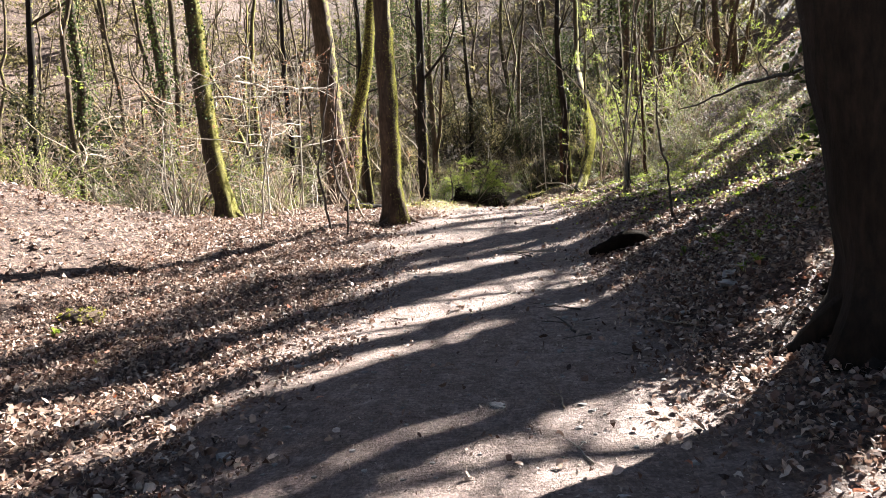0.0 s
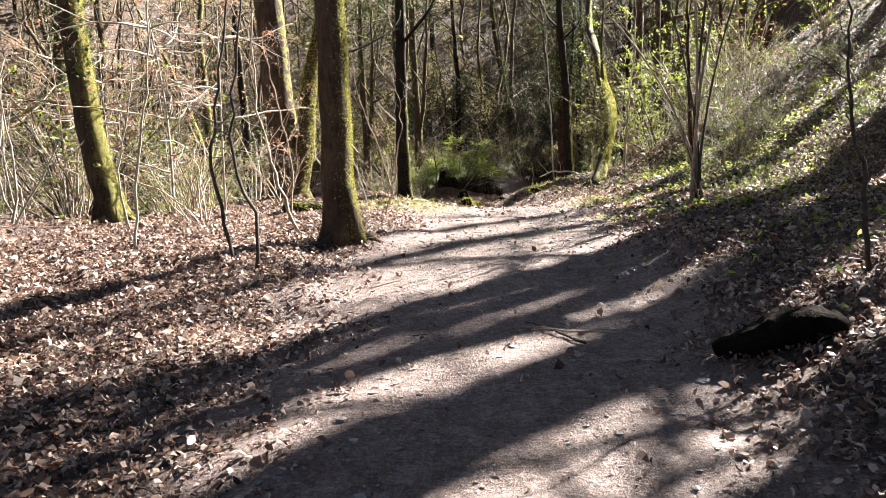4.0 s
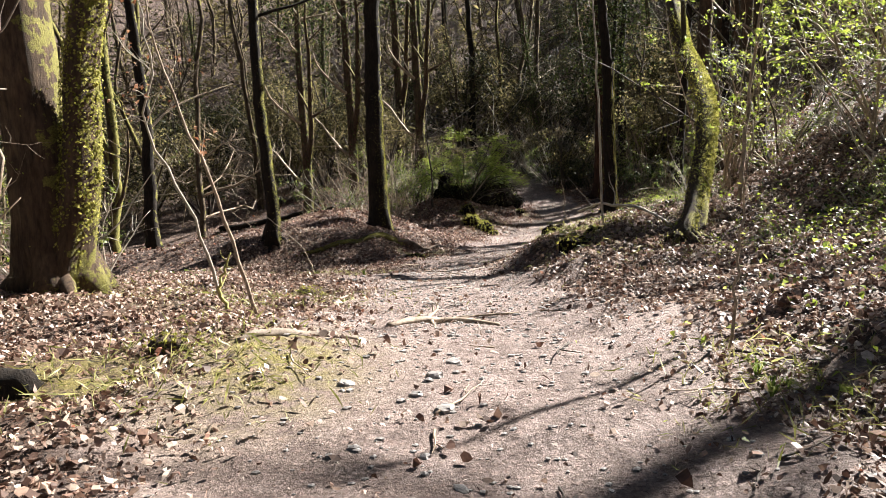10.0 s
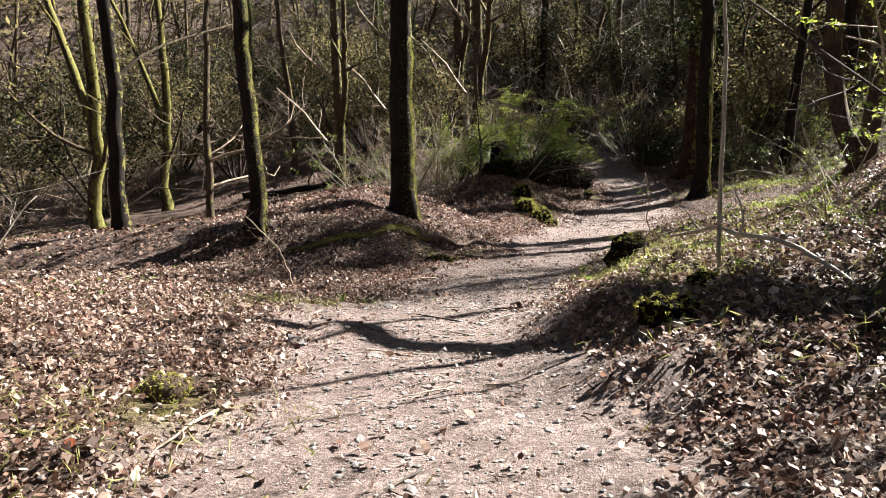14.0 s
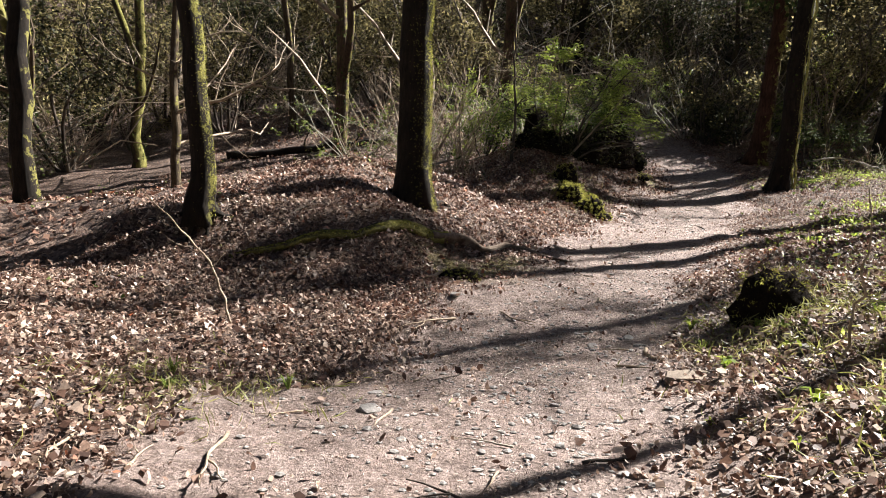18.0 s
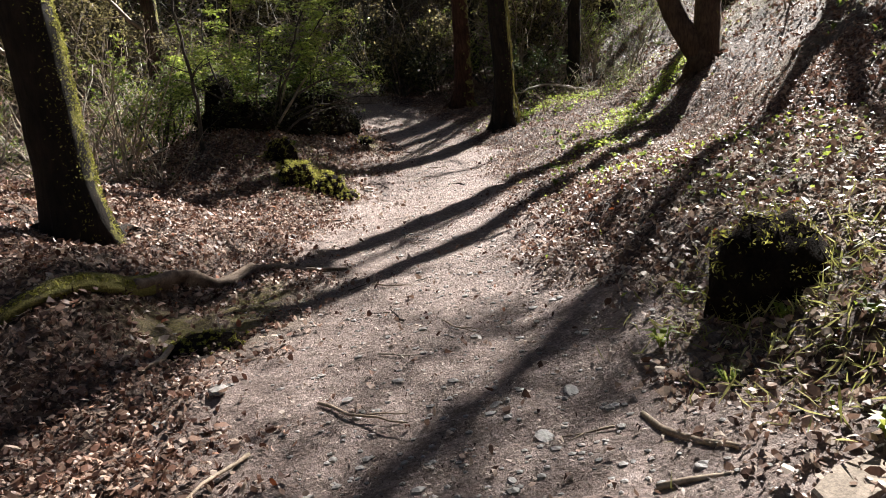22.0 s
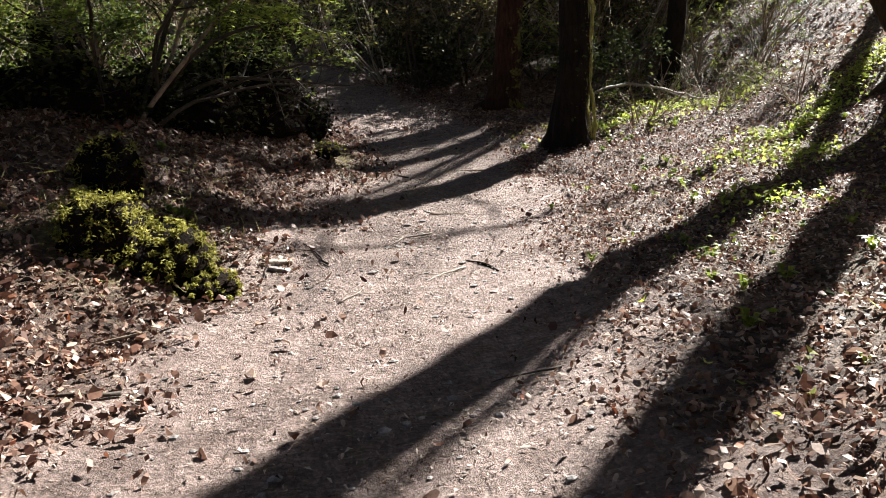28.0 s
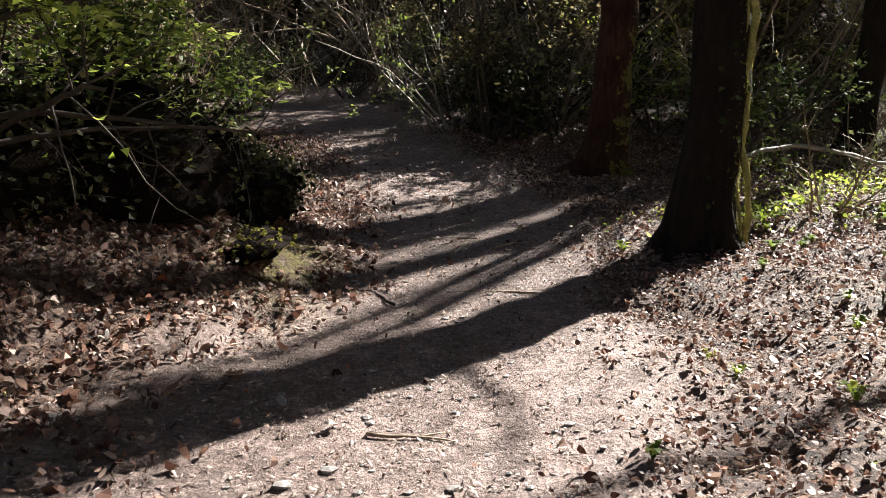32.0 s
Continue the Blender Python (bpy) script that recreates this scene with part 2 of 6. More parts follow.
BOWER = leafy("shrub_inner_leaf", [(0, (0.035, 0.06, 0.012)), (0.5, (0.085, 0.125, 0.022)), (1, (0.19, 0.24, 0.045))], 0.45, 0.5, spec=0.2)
FRESH = leafy("fresh_leaf", [(0, (0.12, 0.17, 0.02)), (0.5, (0.23, 0.29, 0.04)), (1, (0.40, 0.43, 0.09))], 0.55, 0.45)
# LIME is FRESH brightened: sunlight through the leaf put into its colour
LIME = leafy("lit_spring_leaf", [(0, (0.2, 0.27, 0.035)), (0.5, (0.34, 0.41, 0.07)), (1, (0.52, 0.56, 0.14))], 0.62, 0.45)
GRASS = leafy("straw_green_grass", [(0, (0.13, 0.135, 0.035)), (0.6, (0.25, 0.245, 0.075)), (1, (0.42, 0.39, 0.17))], 0.5, 0.5)
HERB = leafy("herb_leaf", [(0, (0.07, 0.10, 0.018)), (0.6, (0.15, 0.20, 0.035)), (1, (0.29, 0.31, 0.08))], 0.5, 0.45)
BEECH = leafy("clinging_dry_leaf", [(0, (0.22, 0.085, 0.04)), (0.6, (0.36, 0.17, 0.09)), (1, (0.5, 0.3, 0.19))], 0.4, 0.6)
LITTER = leafy("fallen_leaf", [(0, (0.04, 0.017, 0.011)), (0.35, (0.125, 0.058, 0.039)), (0.65, (0.25, 0.146, 0.103)), (0.88, (0.41, 0.29, 0.225)), (0.97, (0.54, 0.44, 0.36)), (1, (0.4, 0.11, 0.035))], 0.22, 0.5, spec=0.35)
LITTER_DRY = leafy("dry_fallen_leaf", [(0, (0.04, 0.02, 0.014)), (0.3, (0.13, 0.07, 0.049)), (0.62, (0.27, 0.175, 0.13)), (0.88, (0.44, 0.335, 0.265)), (0.98, (0.58, 0.48, 0.4)), (1, (0.33, 0.09, 0.035))], 0.22, 0.5, spec=0.35)
CHIP = leafy("trodden_leaf_bit", [(0, (0.05, 0.033, 0.026)), (0.2, (0.16, 0.113, 0.09)), (0.6, (0.34, 0.265, 0.22)), (1, (0.56, 0.47, 0.40))], 0.0, 0.6, spec=0.25)
THICKET = leafy("far_thicket", [(0, (0.035, 0.033, 0.016)), (0.4, (0.10, 0.085, 0.04)), (0.75, (0.20, 0.165, 0.08)), (1, (0.34, 0.29, 0.13))], 0.5, 0.7, spec=0.1)
DEADWOOD = mottled("weathered_wood", [(0.3, (0.075, 0.05, 0.036)), (0.7, (0.25, 0.19, 0.145))], 9, 0.85, 0.7, 0.012, spec=0.2)
SLAB = mottled("pale_worn_slab", [(0.3, (0.12, 0.095, 0.075)), (0.7, (0.24, 0.195, 0.155))], 11, 0.85, 0.4, 0.006, spec=0.15)
STONE = mottled("grey_slate", [(0.3, (0.13, 0.12, 0.113)), (0.7, (0.33, 0.305, 0.285))], 9, 0.5, 0.4, 0.006)
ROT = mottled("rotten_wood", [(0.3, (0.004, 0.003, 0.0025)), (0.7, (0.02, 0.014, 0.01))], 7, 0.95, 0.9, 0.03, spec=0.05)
EARTH = mottled("bare_earth", [(0.3, (0.045, 0.03, 0.02)), (0.7, (0.13, 0.09, 0.062))], 8, 0.95, 0.8, 0.02)


# ---- shape of the ground ----
# walking line: y, x of the path's middle, height, half width
LINE = np.array([
    (-12, 0.3, -0.2, 1.6), (0, 0.3, 0.03, 1.6), (6, 0.35, 0.22, 1.5), (10.5, 0.55, 0.42, 1.5), (13, 0.6, 0.62, 1.45),
    (17.5, 1.0, 0.62, 1.3), (20.5, 0.75, 0.30, 1.1), (24, 0.3, 0.02, 0.85), (27, 0.6, -0.46, 0.95), (30, 1.1, -0.78, 1.0),
    (33, 2.0, -1.0, 1.05), (35.5, 2.7, -1.08, 1.0), (39, 3.9, -1.02, 0.75), (42, 3.9, -0.85, 0.8), (46, 2.8, -0.45, 0.9), (52, 0.5, 0.1, 1.0)])


def smooth(a, b, v):
    k = np.clip((v - a) / (b - a), 0, 1)
    return k * k * (3 - 2 * k)


def along(y, column):
    """A value of the walking line at y, rounded over about a metre."""
    return sum(np.interp(y + d, LINE[:, 0], LINE[:, column]) for d in (-0.9, -0.45, 0, 0.45, 0.9)) / 5


def bump(x, y, cx, cy, rx, ry, h):
    return h * np.exp(-((x - cx) / rx) ** 2 - ((y - cy) / ry) ** 2)


def lie(x, y):
    """Height of the ground."""
    x, y = np.asarray(x, float), np.asarray(y, float)
    u, w = x - along(y, 1), along(y, 3)
    z = along(y, 2)
    # right bank and hillside
    r = np.maximum(u - w * 0.6, 0)
    near = smooth(31, 36, y)
    z = z + r * (0.20 + 0.06 * smooth(13, 8, y) - 0.09 * np.exp(-((y - 15) / 2.5) ** 2)) * (1 - 0.7 * near)
    hill = np.maximum(u - 4.2 - 2.2 * smooth(39, 44, y), 0)
    z = z + (0.24 + 0.12 * smooth(15, 22, y) + 0.16 * smooth(22, 27, y) * smooth(43, 39, y)) * hill * smooth(2, 14, y) * (1 - 0.4 * smooth(40, 60, y)) - 0.2 * np.maximum(hill - 22, 0)
    z = z + 0.27 * smooth(0.75, 1.65, u + 0.12 * np.sin(3 * y)) * smooth(21.2, 22.8, y) * smooth(25.6, 24.4, y)
    z = z + 0.25 * smooth(1.35, 2.1, u) * smooth(25, 26.5, y) * smooth(33, 30, y)
    z = z + 0.12 * smooth(1.3, 2.6, u) * smooth(3, 6, y) * smooth(12, 9, y)
    # left side
    q = np.maximum(-u - w * 0.7, 0)
    z = z - 0.09 * np.minimum(q, 5) * smooth(12, 7, y) + 0.07 * np.minimum(q, 1.5) * smooth(11, 16, y) * smooth(21, 18, y)
    z = z - 0.10 * np.maximum(q - 5, 0) * smooth(15, 24, y)
    z = z + 0.55 * smooth(1.0, 1.9, q) * smooth(28.3, 30.0, y) * smooth(34, 31, y)
    z = z + bump(x, y, -2.6, 33.5, 2.0, 2.6, 0.95) + bump(x, y, 0.0, 37.6, 1.5, 2.4, 0.98) + bump(x, y, 1.7, 39.3, 0.75, 1.3, 0.5)
    z = z + bump(x, y, -1.6, 26.2, 1.6, 1.8, -0.18) + bump(x, y, -0.6, 17.9, 0.9, 1.2, 0.12) + bump(x, y, -3.3, 20.2, 1.6, 1.8, 0.28) + bump(x, y, -1.4, 31.7, 1.0, 1.0, -0.34)
    z = z + 0.33 * np.clip(-x - 4.6, 0, 6) * smooth(17, 12.5, y)
    # valley side behind
    rear = np.maximum(y - 53 + 0.2 * np.maximum(x, -20), 0)
    z = z + 0.5 * rear * smooth(0, 12, rear) - 0.46 * np.maximum(rear - 60, 0)
    z = z + 0.45 * np.maximum(-x - 24, 0) * smooth(-24, -34, x) * smooth(0, 20, y) - 0.4 * np.maximum(-x - 70, 0)
    # uneven
    z = z + 0.03 * np.sin(1.9 * x + 0.7 * y) * np.sin(1.3 * y - 0.6 * x) * smooth(0.5, 1.6, np.abs(u)) + 0.012 * np.sin(5.1 * x + 1.0) * np.sin(4.3 * y)
    return z


# ---- mesh helpers ----
def lattice(ix, iy, seed):
    h = np.sin(ix * 127.1 + iy * 311.7 + seed * 74.7) * 43758.5453
    return h - np.floor(h)


def value_noise(x, y, seed=0):
    ix, iy = np.floor(x), np.floor(y)
    fx, fy = x - ix, y - iy
    fx, fy = fx * fx * (3 - 2 * fx), fy * fy * (3 - 2 * fy)
    a, b = lattice(ix, iy, seed), lattice(ix + 1, iy, seed)
    c, d = lattice(ix, iy + 1, seed), lattice(ix + 1, iy + 1, seed)
    return (a + (b - a) * fx) * (1 - fy) + (c + (d - c) * fx) * fy


def mesh_of(name, verts, faces, material, soft=True):
    """A mesh from arrays: verts (n, 3); faces (m, 3 or 4), or a list of such arrays."""
    me = bpy.data.meshes.new(name)
    groups = [np.asarray(f, np.int32) for f in (faces if isinstance(faces, list) else [faces]) if len(f)]
    verts = np.asarray(verts, np.float32)
    corner = np.concatenate([g.ravel() for g in groups])
    sizes = np.concatenate([np.full(len(g), g.shape[1], np.int32) for g in groups])
    me.vertices.add(len(verts))
    me.vertices.foreach_set("co", verts.ravel())
    me.loops.add(len(corner))
    me.loops.foreach_set("vertex_index", corner)
    me.polygons.add(len(sizes))
    me.polygons.foreach_set("loop_start", np.concatenate([[0], np.cumsum(sizes)[:-1]]).astype(np.int32))
    me.polygons.foreach_set("loop_total", sizes)
    me.update(calc_edges=True)
    me.polygons.foreach_set("use_smooth", np.full(len(sizes), soft))
    me.materials.append(material)
    return me


def thing(name, place, label, category, group="", kind="", turn=0):
    ob = new(name)
    ob.empty_display_size = 0.2
    ob.matrix_basis = pose(*place, 0, 0, turn)
    return tagged(ob, label, category, group, kind)


def part(name, me, parent, label="", kind=""):
    ob = new(name, me)
    ob.parent = parent
    return tagged(ob, label, kind=kind)


def solo(name, me, place, label, category, group="", kind="", turn=0):
    ob = new(name, me)
    ob.matrix_basis = pose(*place, 0, 0, turn)
    return tagged(ob, label, category, group, kind)


class Shape:
    """Gathers pieces of one mesh."""

    def __init__(self):
        self.v, self.q, self.t, self.n = [], [], [], 0

    def take(self, v, quads=(), tris=()):
        v = np.asarray(v, float).reshape(-1, 3)
        if len(quads):
            self.q.append(np.asarray(quads) + self.n)
        if len(tris):
            self.t.append(np.asarray(tris) + self.n)
        self.v.append(v)
        self.n += len(v)
        return self

    def mesh(self, name, material, soft=True):
        faces = ([np.concatenate(self.q)] if self.q else []) + ([np.concatenate(self.t)] if self.t else [])
        return mesh_of(name, np.concatenate(self.v), faces, material, soft)


def tube(shape, points, radii, sides=6, rng=None, rough=0.0, flare=0.0, flare_height=0.4, lobes=5, foot=True):
    """A limb along points; rough: uneven skin; flare: the foot's widening, in lobes."""
    p, r = np.asarray(points, float), np.asarray(radii, float)
    n = len(p)
    way = np.gradient(p, axis=0)
    way /= np.linalg.norm(way, axis=1)[:, None] + 1e-9
    ref = np.array([1.0, 0.2, 0.1]) if abs(way[0, 0]) < 0.8 else np.array([0.1, 1.0, 0.2])
    a = np.cross(way, ref)
    a /= np.linalg.norm(a, axis=1)[:, None] + 1e-9
    b = np.cross(way, a)
    ang = np.arange(sides) * 2 * math.pi / sides
    rad = np.repeat(r[:, None], sides, 1)
    if rough:
        rad = rad * (1 + rough * (rng.random((n, sides)) - 0.5) + rough * 0.8 * np.sin(3 * ang + rng.random() * 6)[None])
    if flare:
        h = np.exp(-(p[:, 2] - p[0, 2]) / flare_height)[:, None]
        rad = rad * (1 + flare * h * (0.75 + 0.6 * np.sin(lobes * ang + rng.random() * 6)[None]))
    v = p[:, None] + rad[..., None] * (np.cos(ang)[None, :, None] * a[:, None] + np.sin(ang)[None, :, None] * b[:, None])
    i, j = np.arange(n - 1)[:, None], np.arange(sides)[None]
    k = (j + 1) % sides
    quads = np.stack([i * sides + j, i * sides + k, (i + 1) * sides + k, (i + 1) * sides + j], -1).reshape(-1, 4)
    v = np.concatenate([v.reshape(-1, 3), p[-1:] + way[-1:] * r[-1], p[:1]])
    top = np.stack([(n - 1) * sides + j[0], (n - 1) * sides + k[0], np.full(sides, n * sides)], -1)
    if not foot:
        return shape.take(v[:-1], quads, top)
    end = np.stack([k[0], j[0], np.full(sides, n * sides + 1)], -1)
    return shape.take(v, quads, np.concatenate([top, end]))


def bend(points, n):
    """A smooth line of n points through a few given ones."""
    p = np.asarray(points, float)
    t = np.concatenate([[0], np.cumsum(np.linalg.norm(np.diff(p, axis=0), axis=1))])
    m = np.gradient(p, t, axis=0) if len(p) > 2 else np.repeat((p[1] - p[0])[None] / t[1], 2, 0)
    s = np.linspace(0, t[-1], n)
    i = np.clip(np.searchsorted(t, s, side="right") - 1, 0, len(p) - 2)
    d = (t[i + 1] - t[i])[:, None]
    u = ((s - t[i])[:, None]) / d
    return (2 * u**3 - 3 * u**2 + 1) * p[i] + (u**3 - 2 * u**2 + u) * d * m[i] + (-2 * u**3 + 3 * u**2) * p[i + 1] + (u**3 - u**2) * d * m[i + 1]


def branch(rng, start, way, length, r, n=6, wander=0.25, rise=0.1):
    """A crooked branch: its points and radii."""
    p, out, step = np.array(start, float), [np.array(start, float)], length / (n - 1)
    w = np.array(way, float)
    w /= np.linalg.norm(w)
    for _ in range(n - 1):
        w = w + wander * rng.normal(size=3) + np.array([0, 0, rise])
        w /= np.linalg.norm(w)
        p = p + w * step
        out.append(p.copy())
    return np.array(out), r * np.linspace(1, 0.35, n)


def offshoots(shape, rng, line, radii, levels, count, length, sides=4, spread=0.9, rise=0.08, wander=0.22, low=0.25, tips=None):
    """Side branches along a line, and theirs in turn; tips gathers the ends."""
    n = len(line)
    for _ in range(count):
        f = rng.uniform(low, 1.0) * (n - 1)
        i = min(int(f), n - 2)
        at = line[i] + (line[i + 1] - line[i]) * (f - i)
        along_way = line[i + 1] - line[i]
        along_way = along_way / (np.linalg.norm(along_way) + 1e-9)
        side = rng.normal(size=3)
        side -= side @ along_way * along_way
        side /= np.linalg.norm(side) + 1e-9
        way = along_way * (1 - 0.5 * spread) + side * spread
        r = max(radii[i] * rng.uniform(0.35, 0.6), 0.0022)
        ln = length * rng.uniform(0.55, 1.2) * (1.1 - 0.5 * f / (n - 1))
        p, rr = branch(rng, at, way, ln, r, 6 if sides > 3 else 4, wander, rise)
        tube(shape, p, rr, sides, foot=False)
        if tips is not None:
            tips.append(p)
        if levels > 1:
            offshoots(shape, rng, p, rr, levels - 1, max(2, int(count * 0.6)), ln * 0.5, 3, spread, rise, wander, 0.15, tips)


def leaf_cloud(rng, centres, size, flat=0.4, four=False, up=(0, 0, 1.0), ratio=0.55, curled=1.0):
    """Single leaves at the centres: verts and tris of folded blades, turned at random about up."""
    n = len(centres)
    size = np.broadcast_to(np.asarray(size, float), (n,)) * rng.uniform(0.6, 1.3, n)
    normal = np.asarray(up, float) + flat * rng.normal(size=(n, 3))
    normal /= np.linalg.norm(normal, axis=1)[:, None]
    a = np.cross(normal, rng.normal(size=(n, 3)))
    a /= np.linalg.norm(a, axis=1)[:, None]
    b = np.cross(normal, a)
    L, W = size[:, None], size[:, None] * ratio * rng.uniform(0.7, 1.2, (n, 1))
    fold, curl = rng.uniform(0.02, 0.3, (n, 1)) * L * curled, rng.uniform(-0.15, 0.3, (n, 1)) * L * curled
    c = np.asarray(centres, float)
    if four:
        v = np.stack([c - a * L / 2 + normal * curl, c - a * L * 0.2 + b * W / 2 + normal * fold, c + a * L * 0.22 + b * W * 0.45 + normal * fold,
                      c + a * L / 2 + normal * curl, c + a * L * 0.22 - b * W * 0.45 + normal * fold, c - a * L * 0.2 - b * W / 2 + normal * fold], 1)
        tri = np.array([(0, 1, 5), (1, 2, 5), (5, 2, 4), (4, 2, 3)])
    else:
        v = np.stack([c - a * L / 2 + normal * curl, c + b * W / 2 + normal * fold, c + a * L / 2 + normal * curl, c - b * W / 2 + normal * fold], 1)
        tri = np.array([(0, 1, 3), (3, 1, 2)])
    k = v.shape[1]
    return v.reshape(-1, 3), (tri[None] + (np.arange(n) * k)[:, None, None]).reshape(-1, 3)


def blob(rng, rx, ry, rz, rings=7, sides=12, rough=0.25, sharp=1.0):
    """A lump with an uneven skin, standing on its middle."""
    th = np.linspace(0, math.pi, rings)[1:-1]
    ph = np.arange(sides) * 2 * math.pi / sides
    k = 1 + rough * (rng.random((len(th), sides)) - 0.5) * 2
    s, c = np.sign(np.sin(th)) * np.abs(np.sin(th)) ** sharp, np.sign(np.cos(th)) * np.abs(np.cos(th)) ** sharp
    v = np.stack([rx * k * s[:, None] * np.cos(ph), ry * k * s[:, None] * np.sin(ph), rz * k * c[:, None] * np.ones(sides)], -1).reshape(-1, 3)
    m = len(th)
    v = np.concatenate([v, [(0, 0, rz), (0, 0, -rz)]])
    i, j = np.arange(m - 1)[:, None], np.arange(sides)[None]
    q = np.stack([i * sides + j, (i + 1) * sides + j, (i + 1) * sides + (j + 1) % sides, i * sides + (j + 1) % sides], -1).reshape(-1, 4)
    j = np.arange(sides)
    t = np.concatenate([np.stack([np.full(sides, m * sides), j, (j + 1) % sides], -1),
                        np.stack([np.full(sides, m * sides + 1), (m - 1) * sides + (j + 1) % sides, (m - 1) * sides + j], -1)])
    return v, q, t


# ---- the ground ----
def steps(stops):
    out = []
    for (a, s), (b, _) in zip(stops, stops[1:]):
        out.append(np.arange(a, b, s))
    return np.concatenate(out + [[stops[-1][0]]])


def fine_lie(x, y):
    """The ground with its small unevenness."""
    u = np.abs(np.asarray(x) - along(y, 1)) / along(y, 3)
    off = smooth(0.7, 1.3, u)
    z = lie(x, y) + (value_noise(x * 2.2, y * 2.2, 1) - 0.5) * (0.03 + 0.10 * off) + (value_noise(x * 7, y * 7, 2) - 0.5) * (0.015 + 0.035 * off)
    return z + (value_noise(x * 0.35, y * 0.35, 5) - 0.5) * 1.2 * smooth(8, 25, np.abs(np.asarray(x) - 1))


def trodden(x, y):
    u = np.abs(x - along(y, 1)) / along(y, 3) * (1 + 0.6 * smooth(11.5, 9, y) * (x > along(y, 1)))
    ragged = 0.5 * (value_noise(x * 1.3, y * 1.3, 3) - 0.5) + 0.4 * (value_noise(x * 5, y * 5, 4) - 0.5)
    return np.maximum(smooth(1.55, 0.7, u + ragged), smooth(0.25, 0.75, bump(x, y, -0.55, 24.2, 1.0, 1.3, 1.0) + bump(x, y, -0.9, 25.4, 0.6, 0.6, 0.8) + 0.35 * ragged))


def greenness(x, y):
    spots = sum(bump(x, y, *s, 1.0) for s in ((-0.32, 17.4, 0.5, 0.85), (-0.9, 21.2, 0.3, 0.4), (-0.5, 29.9, 0.5, 0.4), (-0.05, 30.5, 0.35, 0.3), (-2.4, 33, 0.6, 0.5),
                                              (-1.6, 17.2, 0.6, 0.5), (-5.5, 17.6, 1.6, 1.0), (0.75, 35.2, 0.45, 0.5), (2.5, 39.0, 0.3, 0.8), (-3.2, 20.0, 1, 1)))
    return np.clip(spots * 1.2 + 0.35 * smooth(0.45, 0.75, value_noise(x * 0.5, y * 0.5, 9)) * smooth(1.5, 3, x - along(y, 1)), 0, 1)


def ground():
    gx = steps([(-380, 60), (-140, 16), (-60, 4), (-24, 1.2), (-12, 0.35), (-5, 0.1), (7.5, 0.35), (16, 1.2), (30, 4), (70, 16), (150, 60), (390, 1)])
    gy = steps([(-300, 60), (-60, 12), (-12, 1.5), (0, 0.3), (2, 0.1), (47, 0.35), (58, 1.2), (80, 4), (120, 20), (200, 60), (440, 1)])
    x, y = np.meshgrid(gx, gy)
    z = fine_lie(x, y)
    v = np.stack([x, y, z], -1).reshape(-1, 3)
    w = len(gx)
    i, j = np.arange(len(gy) - 1)[:, None], np.arange(w - 1)[None]
    q = np.stack([i * w + j, i * w + j + 1, (i + 1) * w + j + 1, (i + 1) * w + j], -1).reshape(-1, 4)
    me = mesh_of("ground", v, q, FLOOR)
    for key, value in (("trodden", trodden(x, y)), ("green", greenness(x, y))):
        me.attributes.new(key, "FLOAT", "POINT").data.foreach_set("value", value.astype(np.float32).ravel())
    tagged(new("ground", me), "brown woodland ground with a trodden earth path between leaf-covered banks", "ground", kind="structure")


ground()


def on(x, y):
    return float(fine_lie(np.array(float(x)), np.array(float(y))))


# ---- trees ----
def ivy_on(rng, line, radii, count, low, high, size=0.06, puff=0.08):
    """Ivy leaves round a trunk between two heights."""
    h = line[:, 2] - line[0, 2]
    f = rng.uniform(low, high, count)
    c = np.stack([np.interp(f, h, line[:, k]) for k in range(3)], -1)
    r = np.interp(f, h, radii)
    ang = rng.uniform(0, 2 * math.pi, count)
    out = np.stack([np.cos(ang), np.sin(ang), np.zeros(count)], -1)
    c = c + out * (r + np.abs(rng.normal(0, puff, count)))[:, None]
    return leaf_cloud(rng, c, size, 0.5, up=out + np.array([0, 0, 0.4]), ratio=0.85)


